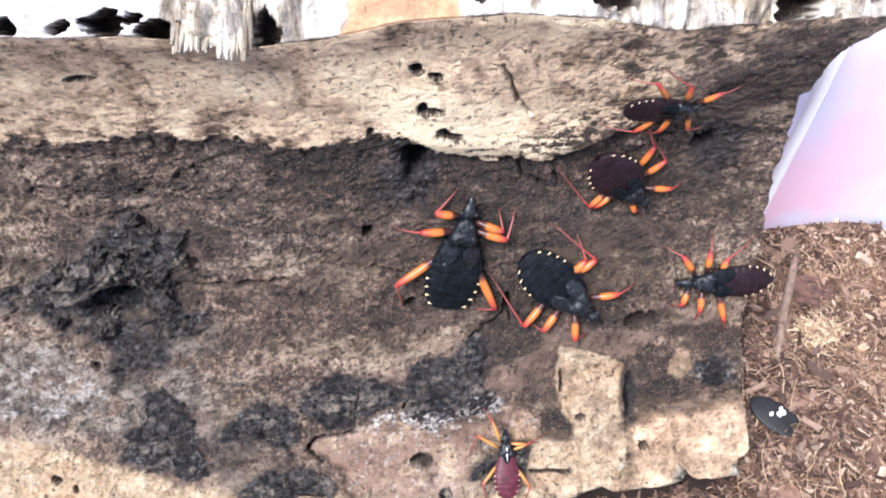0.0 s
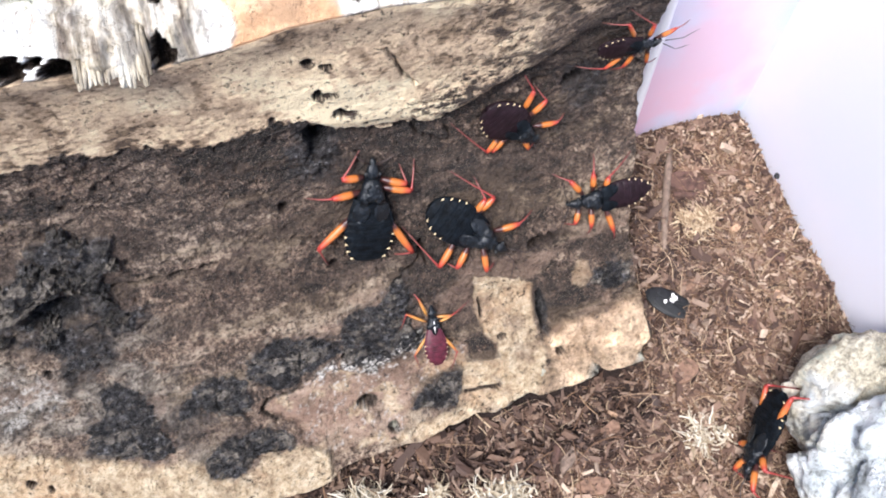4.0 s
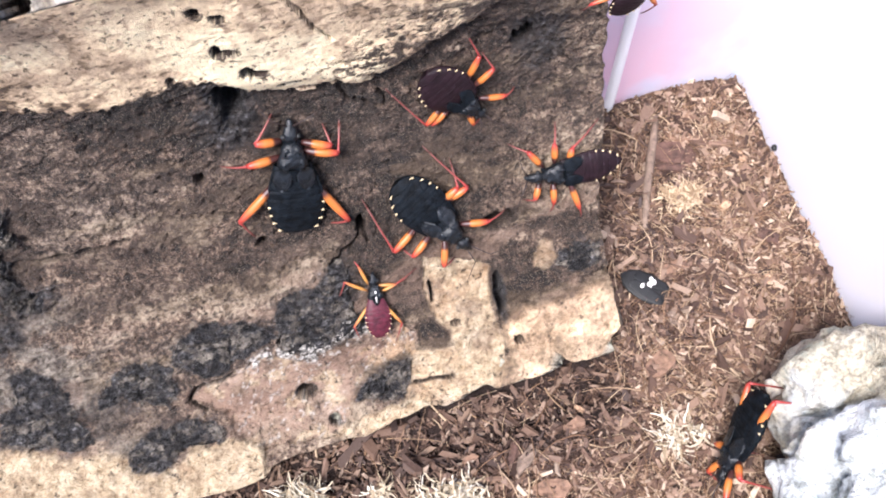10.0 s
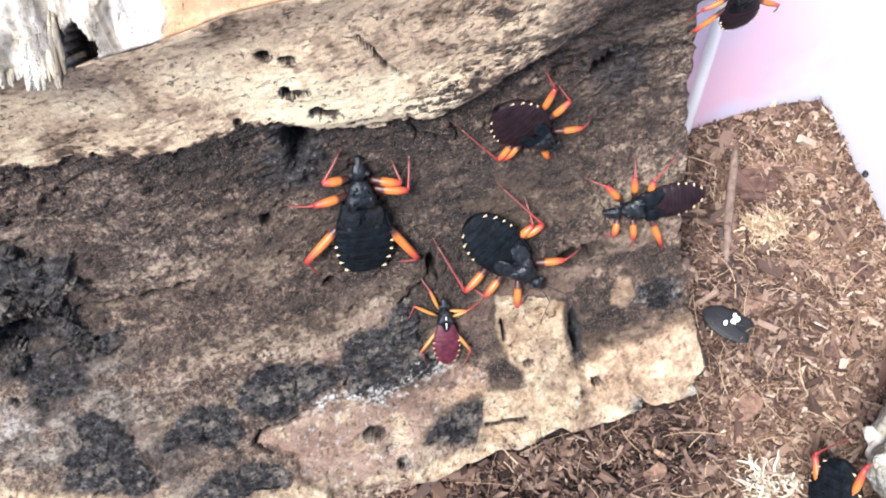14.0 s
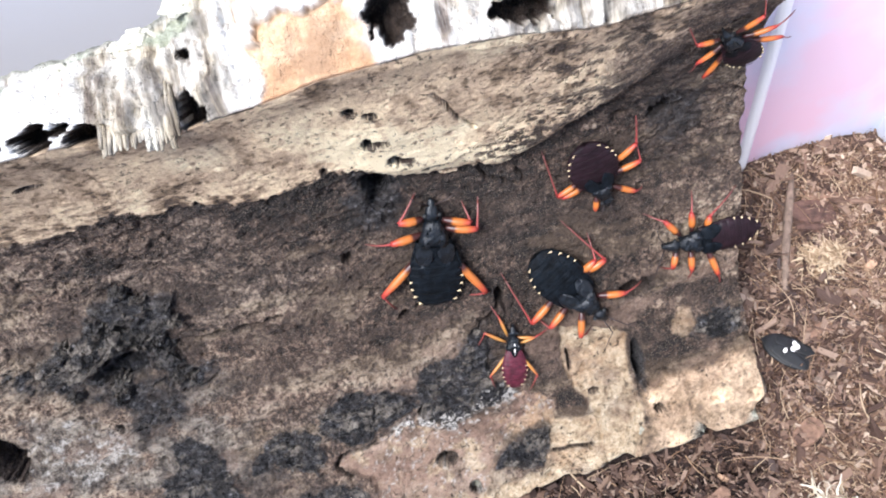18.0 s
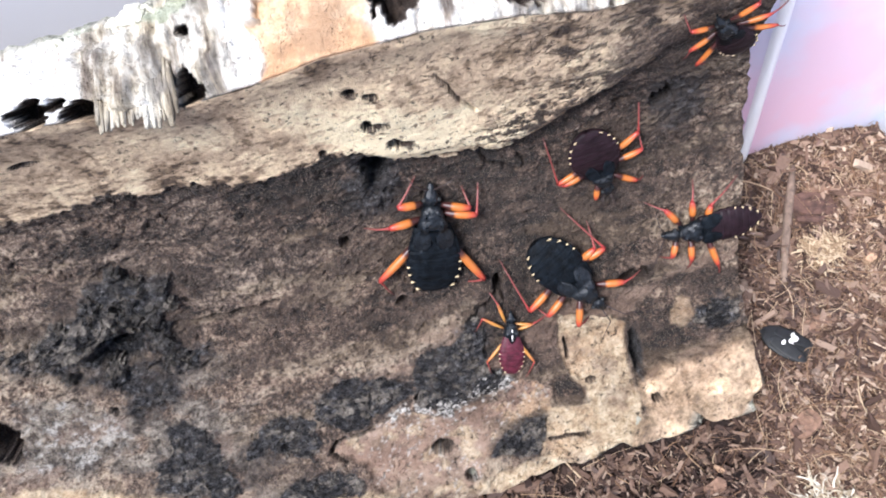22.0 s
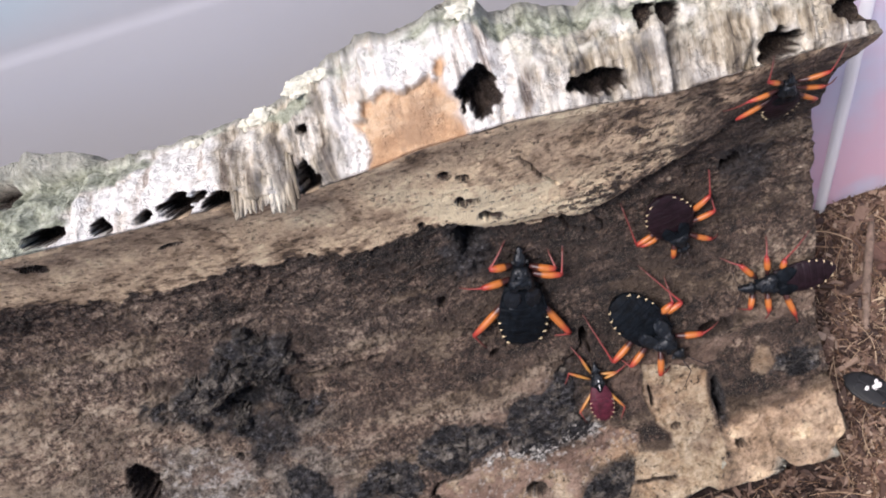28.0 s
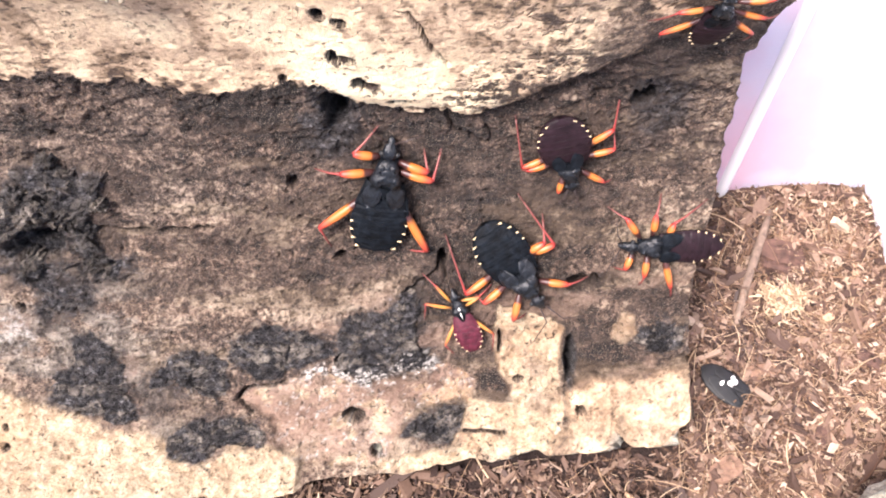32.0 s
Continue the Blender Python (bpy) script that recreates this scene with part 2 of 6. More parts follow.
    c = k.mix(cream, c, creamc)
    c = k.mix(rim, c, rimc)
    c = k.mix(green, c, greenc)
    c = k.mix(orange, c, orangec)
    c = k.mix(k.math("MULTIPLY", k.math("MULTIPLY", crumb, k.math("MULTIPLY", k.span(tone, 0.2, 0.6), k.math("SUBTRACT", 1.0, k.math("MAXIMUM", rim, tan)))), 0.4), c, (0.55, 0.44, 0.32))
    c = k.mix(k.math("MULTIPLY", k.math("MULTIPLY", pore, k.math("SUBTRACT", 1.0, rim)), 0.8), c, (0.035, 0.024, 0.018))
    c = k.mix(char, c, charc)
    c = k.mix(mould, c, mouldc)
    h = k.math("ADD", k.math("MULTIPLY", fine, 0.7), k.math("ADD", k.math("MULTIPLY", tiny, 0.55), k.math("MULTIPLY", grain, 0.3)))
    h = k.math("ADD", h, k.math("ADD", k.math("MULTIPLY", k.math("MULTIPLY", crumb, k.math("SUBTRACT", 1.0, tan)), 0.25), k.math("MULTIPLY", pore, -0.5)))
    h = k.math("MULTIPLY", h, k.math("SUBTRACT", 1.0, k.math("MULTIPLY", k.math("MAXIMUM", tan, k.math("MULTIPLY", rim, 0.75)), 0.8)))
    h = k.math("ADD", h, k.math("MULTIPLY", k.math("MULTIPLY", fine_t, tan), 0.12))
    h = k.math("ADD", h, k.math("MULTIPLY", k.math("MULTIPLY", flake, char), 0.9))
    gloss = k.math("ADD", k.math("MULTIPLY", char, -0.36), k.math("MULTIPLY", mould, -0.25))
    wet_or_shaded = k.math("MULTIPLY", k.span(spk, 0.56, 0.62), k.math("SUBTRACT", 1.0, k.math("MAXIMUM", tan, rim)))
    rough = k.math("ADD", k.math("ADD", k.math("MULTIPLY", tiny, 0.3), 0.62), gloss)
    rough = k.math("MAXIMUM", k.math("SUBTRACT", rough, k.math("MULTIPLY", wet_or_shaded, 0.45)), 0.14)
    return k.done(c, rough, h, 1.0, 0.0030)


def soil_material():
    k = Nodes("coir_soil")
    f, g, t = k.noise(500, 5, 0.7), k.noise(60, 4, 0.6), k.noise(1600, 3, 0.6, seed=4)
    c = k.ramp(f, [(0.32, (0.024, 0.013, 0.009)), (0.48, (0.085, 0.045, 0.028)), (0.62, (0.165, 0.098, 0.064)), (0.75, (0.289, 0.190, 0.130))])
    c = k.mix(k.math("MULTIPLY", k.span(g, 0.5, 0.7), 0.5), c, (0.043, 0.021, 0.014))
    # the log's shade on the soil, mixed in as dark colour
    c = k.mix(k.math("MULTIPLY", k.attr("log_shade").outputs["Fac"], 0.92), c, (0.018, 0.008, 0.006))
    return k.done(c, 0.95, k.math("ADD", f, t), 1.0, 0.002)


def island_material(name, stops, rough=0.85, bump=True):
    k = Nodes(name)
    c = k.ramp(k.island(), stops)
    f = k.noise(900, 3, 0.6)
    c = k.mix(k.math("MULTIPLY", f, 0.5), c, (0.06, 0.03, 0.02))
    return k.done(c, rough, f if bump else None, 0.5, 0.0005)


def plastic_material(name, stops, cast, far=None):
    """Milky translucent tub wall with a faint cast; tints from outside and shade behind the log are put into its
    colour.
    """
    k = Nodes(name)
    a, b = k.noise(19, 4, 0.5), k.noise(9, 2, 0.5, seed=9)
    c = k.ramp(a, stops)
    c = k.mix(k.math("MULTIPLY", k.span(b, 0.45, 0.7), 0.6), c, cast)
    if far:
        # shade behind the log and the bluish view above the ledge, painted by position
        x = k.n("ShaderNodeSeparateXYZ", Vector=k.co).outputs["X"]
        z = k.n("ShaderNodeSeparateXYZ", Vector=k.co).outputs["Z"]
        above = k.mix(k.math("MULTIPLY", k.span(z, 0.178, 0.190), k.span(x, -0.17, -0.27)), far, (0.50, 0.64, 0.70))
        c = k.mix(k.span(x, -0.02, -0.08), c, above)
    k.done(c, 0.28, k.noise(70, 2, 0.5), 0.05, 0.001)
    tr = k.n("ShaderNodeBsdfTranslucent", Color=c)
    m = k.n("ShaderNodeMixShader", Fac=0.45)
    out = k.t.nodes["Material Output"]
    k.t.links.new(k.bsdf.outputs[0], m.inputs[1])
    k.t.links.new(tr.outputs[0], m.inputs[2])
    k.t.links.new(m.outputs[0], out.inputs[0])
    return k.mat


def plain(name, color, rough=0.5, scale=600, vary=0.35, relief=0.0004, **other):
    k = Nodes(name)
    f = k.noise(scale, 4, 0.6)
    dark = tuple(v * (1 - vary) for v in color)
    light = tuple(min(1.0, v * (1 + vary)) for v in color)
    return k.done(k.ramp(f, [(0.3, dark), (0.7, light)]), rough, f, 0.3 if relief < 0.0005 else 0.8, relief, **other)


def leg_material(name, stops):
    """Colour bands along a limb, by the attribute along."""
    k = Nodes(name)
    c = k.ramp(k.attr("along").outputs["Fac"], stops)
    f = k.noise(1500, 3, 0.6)
    c = k.mix(k.math("MULTIPLY", f, 0.25), c, (0.25, 0.03, 0.01))
    return k.done(c, 0.42, f, 0.2, 0.0002)


M_BARK = bark_material()
M_SOIL = soil_material()
M_PLASTIC = plastic_material("milky_plastic_tinted", [(0.38, (0.78, 0.84, 0.96)), (0.50, (0.89, 0.84, 0.94)), (0.60, (0.97, 0.73, 0.82))], (0.84, 0.87, 0.96), (0.65, 0.64, 0.66))
M_CLEAR = plastic_material("milky_plastic_white", [(0.38, (0.90, 0.90, 0.95)), (0.60, (0.93, 0.91, 0.95))], (0.92, 0.92, 0.95))
M_RIB_HIGHLIGHT = plain("rib_highlight_plastic", (0.94, 0.94, 0.96), 0.3, 12, 0.04)
M_TABLE = plain("table_top", (0.62, 0.60, 0.58), 0.5, 30, 0.06)
M_CHIP = island_material("wood_chips", [(0.0, (0.030, 0.016, 0.011)), (0.35, (0.105, 0.060, 0.041)), (0.68, (0.245, 0.157, 0.109)), (0.88, (0.40, 0.287, 0.208)), (1.0, (0.60, 0.48, 0.36))])
# darker copy of the chips for those in the log's shade
M_SHADED_CHIP = island_material("shaded_wood_chips", [(0.0, (0.018, 0.009, 0.007)), (0.40, (0.072, 0.041, 0.028)), (0.75, (0.165, 0.101, 0.069)), (0.93, (0.28, 0.195, 0.140)), (1.0, (0.42, 0.33, 0.25))], 0.7)
M_FIBRE = island_material("coir_fibres", [(0.0, (0.12, 0.06, 0.032)), (0.5, (0.28, 0.17, 0.095)), (1.0, (0.60, 0.46, 0.30))], bump=False)
M_MOSS = island_material("dry_moss", [(0.0, (0.32, 0.25, 0.15)), (0.5, (0.55, 0.48, 0.35)), (1.0, (0.80, 0.76, 0.64))], bump=False)
M_STRAW = island_material("straw_moss", [(0.0, (0.24, 0.16, 0.09)), (0.5, (0.42, 0.31, 0.19)), (1.0, (0.62, 0.50, 0.34))], bump=False)
M_BLACK = plain("black_cuticle", (0.0036, 0.0056, 0.0082), 0.62, 420, 0.7, relief=0.0007, Specular_IOR_Level=0.13)
M_GLOSS = plain("blue_black_cuticle", (0.005, 0.0075, 0.0105), 0.36, 700, 0.6, relief=0.0007, Specular_IOR_Level=0.45)
M_PURPLE = plain("purple_brown_cuticle", (0.014, 0.0065, 0.0095), 0.55, 500, 0.45, Specular_IOR_Level=0.2)
M_WINE = plain("wine_red_cuticle", (0.070, 0.012, 0.022), 0.5, 500, 0.5, Specular_IOR_Level=0.3)
M_SPOT = plain("pale_yellow_cuticle", (0.58, 0.46, 0.27), 0.55, 400, 0.2)
M_FEMUR = leg_material("banded_femur", [(0.0, (0.010, 0.010, 0.012)), (0.30, (0.020, 0.012, 0.012)), (0.40, (0.44, 0.145, 0.026)), (0.66, (0.50, 0.160, 0.036)), (0.84, (0.42, 0.075, 0.034)), (1.0, (0.30, 0.030, 0.030))])
M_YELLOW = leg_material("yellow_femur", [(0.0, (0.10, 0.04, 0.02)), (0.3, (0.44, 0.23, 0.05)), (0.7, (0.46, 0.20, 0.05)), (1.0, (0.30, 0.08, 0.04))])
M_TIBIA = leg_material("red_tibia", [(0.0, (0.30, 0.036, 0.034)), (0.4, (0.22, 0.052, 0.046)), (1.0, (0.11, 0.046, 0.040))])
M_HORN = plain("dark_antenna", (0.03, 0.018, 0.016), 0.5)
M_SHELL = plain("glossy_black_shell", (0.008, 0.009, 0.010), 0.62, 300, 0.5)
M_CHALK = plain("white_mark", (0.80, 0.78, 0.74), 0.6, 500, 0.1)


def rock_material():
    k = Nodes("bleached_driftwood")
    f, g, b = k.noise(120, 7, 0.74), k.noise(24, 4, 0.6), k.noise(480, 6, 0.76, seed=2)
    c = k.ramp(f, [(0.30, (0.10, 0.105, 0.10)), (0.38, (0.42, 0.455, 0.46)), (0.46, (0.74, 0.80, 0.82)), (0.60, (0.88, 0.91, 0.92))])
    c = k.mix(k.math("MULTIPLY", k.span(g, 0.44, 0.54), 0.85), c, k.ramp(b, [(0.38, (0.20, 0.16, 0.10)), (0.49, (0.55, 0.47, 0.31)), (0.60, (0.84, 0.78, 0.62))]))
    c = k.mix(k.math("MULTIPLY", k.span(b, 0.57, 0.64), 0.65), c, (0.17, 0.17, 0.155))
    c = k.mix(k.math("MULTIPLY", k.math("MULTIPLY", k.span(k.noise(60, 5, 0.7, seed=14), 0.54, 0.62), k.span(b, 0.44, 0.52)), 0.7), c, (0.30, 0.33, 0.27))
    vein = k.noise(45, 5, 0.6, seed=8)
    thin = k.math("ABSOLUTE", k.math("SUBTRACT", vein, 0.5))
    return k.done(c, 0.9, k.math("ADD", k.math("ADD", f, b), k.math("MULTIPLY", k.span(thin, 0.0, 0.04), 0.25)), 1.0, 0.0022)


M_ROCK = rock_material()
M_STUB = plain("cream_wood", (0.80, 0.74, 0.62), 0.85, 260, 0.18, relief=0.0010)
M_LICHEN = plain("lichen", (0.64, 0.62, 0.50), 0.9, 500, 0.4, relief=0.0010)


# ---------------------------------------------------------------- helpers for meshes
def link_mesh(name, verts, faces, material, parent=None, smooth=True, attrs=None):
    me = bpy.data.meshes.new(name)
    me.from_pydata([tuple(v) for v in verts], [], faces)
    me.materials.append(material)
    if smooth:
        me.polygons.foreach_set("use_smooth", [True] * len(me.polygons))
    for key, values in (attrs or {}).items():
        if np.ndim(values) == 2:
            at = me.attributes.new(key, "FLOAT_COLOR", "POINT")
            at.data.foreach_set("color", np.ascontiguousarray(values, dtype=np.float32).ravel())
        else:
            at = me.attributes.new(key, "FLOAT", "POINT")
            at.data.foreach_set("value", np.asarray(values, dtype=np.float32))
    me.update()
    ob = new(name, me)
    if parent:
        ob.parent = parent
    return ob


def part(name, bm, material, parent, label=""):
    me = bpy.data.meshes.new(name)
    bm.to_mesh(me)
    bm.free()
    me.materials.append(material)
    me.polygons.foreach_set("use_smooth", [True] * len(me.polygons))
    ob = new(name, me)
    ob.parent = parent
    return tagged(ob, label)


def hash01(i, j, seed):
    n = (i * 374761393 + j * 668265263 + seed * 1442695041) & 0xFFFFFFFF
    n = ((n ^ (n >> 13)) * 1274126177) & 0xFFFFFFFF
    return ((n ^ (n >> 16)) & 0xFFFF) / 65535.0


def vnoise(x, y, seed=0):
    """Smooth lattice noise from 0 to 1 over arrays."""
    xi, yi = np.floor(x).astype(np.int64), np.floor(y).astype(np.int64)
    u, v = x - xi, y - yi
    u, v = u * u * (3 - 2 * u), v * v * (3 - 2 * v)
    a, b = hash01(xi, yi, seed), hash01(xi + 1, yi, seed)
    c, d = hash01(xi, yi + 1, seed), hash01(xi + 1, yi + 1, seed)
    return (a * (1 - u) + b * u) * (1 - v) + (c * (1 - u) + d * u) * v


def fbm(x, y, octaves=4, seed=0, gain=0.5):
    out, amp, total = 0.0, 1.0, 0.0
    for k in range(octaves):
        out = out + amp * vnoise(x * 2.03**k + 17.3 * k, y * 2.03**k + 9.1 * k, seed + k)
        total += amp
        amp *= gain
    return out / total


def smooth(x, a, b):
    t = np.clip((x - a) / (b - a), 0, 1)
    return t * t * (3 - 2 * t)


def tube(points, radii, sides=8, cap=True):
    """Verts, faces and the run from 0 to 1 of a tapered tube along points."""
    pts = [Vector(p) for p in points]
    verts, faces, along = [], [], []
    for i, p in enumerate(pts):
        d = (pts[min(i + 1, len(pts) - 1)] - pts[max(i - 1, 0)]).normalized()
        side = d.cross(Vector((0.13, 0.21, 0.97)))
        side = side.normalized() if side.length > 1e-4 else Vector((1, 0, 0))
        up = side.cross(d)
        for k in range(sides):
            a = 2 * math.pi * k / sides
            verts.append(p + (side * math.cos(a) + up * math.sin(a)) * radii[i])
            along.append(i / (len(pts) - 1))
    for i in range(len(pts) - 1):
        for k in range(sides):
            faces.append((i * sides + k, i * sides + (k + 1) % sides, (i + 1) * sides + (k + 1) % sides, (i + 1) * sides + k))
    if cap:
        faces.append(tuple(range(sides))[::-1])
        faces.append(tuple(range(len(verts) - sides, len(verts))))
    return verts, faces, along


# ---------------------------------------------------------------- tub, table and soil
X0, X1, Y0, Y1 = -0.46, 0.062, -0.36, 0.073
TUB_H, LEDGE = 0.205, 0.176


def wall_strip(name, a, b, out, label, material):
    """A tub wall from a to b (at soil level), leaning outwards, with a stepped rim and a rounded upright rib."""
    a, b, out = Vector(a), Vector(b), Vector(out)
    prof = [(0.0, -0.03), (0.0, 0.0), (0.004, 0.09), (0.008, LEDGE - 0.002), (0.009, LEDGE), (0.0096, LEDGE + 0.001), (0.0100, LEDGE + 0.003), (0.013, TUB_H - 0.003), (0.016, TUB_H), (0.024, TUB_H), (0.025, TUB_H - 0.008),
            (0.0235, TUB_H - 0.008), (0.0230, TUB_H - 0.002), (0.0155, TUB_H - 0.003), (0.0130, LEDGE + 0.001), (0.0115, LEDGE - 0.002), (0.0065, 0.09), (0.0025, 0.0), (0.0025, -0.03)]
    verts, faces = [], []
    n = 60
    for i in range(n + 1):
        p = a.lerp(b, i / n)
        for o, z in prof:
            q = p + out * o
            if i in (0, n):
                q += (b - a).normalized() * (o if i else -o)
            verts.append((q.x, q.y, z))
    m = len(prof)
    for i in range(n):
        for k in range(m):
            faces.append((i * m + k, i * m + (k + 1) % m, (i + 1) * m + (k + 1) % m, (i + 1) * m + k))
    ob = link_mesh(name, verts, faces, material)
    return tagged(ob, label, "wall", kind="structure")


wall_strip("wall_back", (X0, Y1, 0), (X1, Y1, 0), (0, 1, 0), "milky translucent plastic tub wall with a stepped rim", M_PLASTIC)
wall_strip("wall_right", (X1, Y1, 0), (X1, Y0, 0), (1, 0, 0), "milky translucent plastic tub wall above the substrate", M_CLEAR)
wall_strip("wall_front", (X1, Y0, 0), (X0, Y0, 0), (0, -1, 0), "milky translucent plastic tub wall", M_CLEAR)
wall_strip("wall_left", (X0, Y0, 0), (X0, Y1, 0), (-1, 0, 0), "milky translucent plastic tub wall", M_CLEAR)

# upright moulded rib on the back wall, its highlight put into a whiter colour
rv, rf, _ = tube([(0.0075 + 0.02 * z, Y1 + 0.044 * z - 0.0005, z) for z in np.linspace(-0.01, 0.17, 12)], [0.0022] * 12, 10)
tagged(link_mesh("wall_rib", rv, rf, M_RIB_HIGHLIGHT), "upright moulded rib on the milky plastic wall", "rib", kind="structure")

# table under the tub
bm = bmesh.new()
bmesh.ops.create_cube(bm, size=1, matrix=Matrix.Translation((-0.2, -0.1, -0.05)) @ Matrix.Diagonal((1.1, 0.8, 0.03, 1)))
me = bpy.data.meshes.new("table_top")
bm.to_mesh(me)
bm.free()
me.materials.append(M_TABLE)
tagged(new("floor", me), "plain pale table top under the tub", "table top", kind="structure")


def soil_z(x, y):
    h = 0.006 * (fbm(x * 45, y * 45, 3, 5) - 0.5) + 0.0035 * (fbm(x * 170, y * 170, 3, 8) - 0.5) + 0.0022 * (fbm(x * 600, y * 600, 2, 11) - 0.5)
    edge = np.minimum(np.minimum(x - X0, X1 - x), np.minimum(y - Y0, Y1 - y))
    d = np.where(x < -0.016, y - bark_y(x, np.full_like(x, 0.004)), -1.0)
    hollow = smooth(d, -0.013, -0.001) * smooth(x, -0.016, -0.030)
    heap = 0.0055 * np.exp(-((x - X1 + 0.018) / 0.020) ** 2 - ((y - Y1 + 0.004) / 0.016) ** 2)
    return h + 0.002 * smooth(edge, 0.012, 0.0) + heap - 0.012 * hollow


def build_soil():
    xs = np.concatenate([np.arange(X0 - 0.002, -0.17, 0.004), np.arange(-0.17, X1 + 0.002, 0.0011)])
    ys = np.concatenate([np.arange(Y0 - 0.002, -0.13, 0.004), np.arange(-0.13, Y1 + 0.002, 0.0011)])
    gx, gy = np.meshgrid(xs, ys, indexing="ij")
    gz = soil_z(gx, gy)
    v = np.stack([gx, gy, gz], -1).reshape(-1, 3)
    i, j = np.meshgrid(np.arange(len(xs) - 1), np.arange(len(ys) - 1), indexing="ij")
    a = (i * len(ys) + j).ravel()
    f = np.stack([a, a + len(ys), a + len(ys) + 1, a + 1], -1)
    # where the log shades the soil: along its foot and beside its end
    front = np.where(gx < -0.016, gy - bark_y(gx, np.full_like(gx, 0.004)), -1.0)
    log_shade = smooth(front + 0.006 * (fbm(gx * 120, gy * 120, 3, 15) - 0.5), -0.027, -0.010) * smooth(gx, -0.016, -0.030)
    log_shade = np.maximum(log_shade, 0.7 * smooth(np.hypot((gx + 0.008) / 0.024, (gy - 0.035) / 0.050) + 0.5 * (fbm(gx * 160, gy * 160, 3, 19) - 0.5), 1.1, 0.5))
    ob = link_mesh("ground", v.tolist(), f.tolist(), M_SOIL, None, True, {"log_shade": log_shade.ravel()})
    return tagged(ob, "brown coconut fibre substrate with chips and fibres", "substrate", kind="structure")




# ---------------------------------------------------------------- the hollow log
PZ = np.array([-6, 4.5, 7, 11.5, 15.5, 21, 30, 47, 62, 75, 90, 105, 120, 135, 145, 156, 165, 172, 190]) * MM
PY = np.array([-52, -42, -33, -22, -16, -9, 3, 14, 24, 31, 36, 37.5, 36.5, 34, 32, 28, 24, 21, 10]) * MM
FZ = np.linspace(-0.006, 0.19, 1500)
FY = np.convolve(np.pad(np.interp(FZ, PZ, PY), 40, mode="edge"), np.ones(81) / 81, "valid")
FS = np.concatenate([[0], np.cumsum(np.hypot(np.diff(FZ), np.diff(FY)))])
FS = FS - np.interp(0.0045, FZ, FS)


def bark_y(x, z):
    """The log's hollow face: y over x and z."""
    k = np.clip((0.110 - z) / 0.035, 0, 1)
    return np.interp(z, FZ, FY) + 0.06 * (x + 0.13) * (0.15 + 0.85 * k)


def rim_z(x):
    return np.interp(x, np.array([-260, -231, -200, -185, -160, -143, -126, -104, -82, -62, -24, 0]) * MM, np.array([166, 166, 160, 160, 152, 154, 160, 161, 157, 150, 152, 151]) * MM)


def crest_z(x):
    return np.interp(x, np.array([-260, -205, -188, -169, -162, -154, -144, -121, -106, -102, -80, -64, -48, -5]) * MM, np.array([157, 157, 158, 159, 161, 166, 171, 174, 179, 170, 162, 167, 165, 147]) * MM)


def end_x(z):
    """The broken right-hand end of the log."""
    e = np.interp(z, np.array([0, 7, 15, 26, 34, 50, 63, 78, 97, 117, 129, 140, 152, 161, 170]) * MM, np.array([-25, -22, -20.5, -20, -21, -20, -17, -18, -19, -23, -21, -18, -13, -6, -3]) * MM)
    return e + 0.0022 * (fbm(z * 300, z * 0 + 3.3, 3, 21) - 0.5)


def tan_line(x):
    return np.interp(x, np.array([-259, -240, -217, -190, -170, -150, -131, -112, -93, -77, -60, -45, -20]) * MM, np.array([133, 121, 119, 119, 112, 107, 112, 102, 100, 103, 116, 126, 142]) * MM)


# outlines on the hollow face, in mm along the log and up its face
CHARRED = {}
CHARRED["notched"] = [(-110.4, 64.4), (-106.5, 64.5), (-104.8, 60), (-107, 52.5), (-106.5, 45.8), (-99.5, 41), (-101, 38.4), (-108.6, 36.6), (-114.6, 37.1), (-116, 47), (-115.8, 57.9)]
CHARRED["broad"] = [(-129.3, 56), (-125.5, 58), (-115.2, 58), (-113, 47), (-114.4, 37.2), (-123.9, 34), (-129.3, 37.3), (-132.7, 42.7), (-131.6, 49.2)]
CHARRED["middle"] = [(-165.4, 50.4), (-154.6, 56.4), (-143.2, 54.2), (-133, 47.6), (-132.1, 44), (-141.4, 41.3), (-148.2, 40.4), (-150.8, 36), (-158.1, 38.1), (-165.8, 44.6)]
CHARRED["saddle"] = [(-188.3, 44), (-180.6, 48.6), (-173.5, 48.8), (-166.5, 43.6), (-166.2, 37), (-169.8, 31.8), (-176.5, 35.8), (-183.8, 38.8), (-192, 37)]
CHARRED["tall"] = [(-212.9, 56.5), (-205.9, 57.8), (-201.2, 53.4), (-198.1, 44.9), (-198, 38), (-196, 31.8), (-195.6, 28.2), (-202.4, 25.8), (-206, 30.1), (-214.1, 32), (-222.6, 36.5), (-219.6, 45.2), (-213, 46.6)]
CHARRED["low"] = [(-187.3, 20.4), (-181, 24.6), (-178.5, 26.1), (-166.3, 26.5), (-156.9, 23.1), (-153.2, 17.9), (-158, 16.6), (-167.6, 18.7), (-171.8, 15.1), (-177.6, 12.3), (-184.7, 15.3)]
CHARRED["shoulder"] = [(-111.8, 18.3), (-106.8, 22.1), (-98, 24.6), (-91.2, 25.2), (-92.6, 19.6), (-96.6, 12.1), (-104.7, 13.9), (-112.2, 16.5)]
CHARRED["end"] = [(-36.6, 45.5), (-31.5, 47.2), (-20.8, 45), (-22.2, 38.5), (-27, 37.3), (-34, 39), (-38, 41.8)]
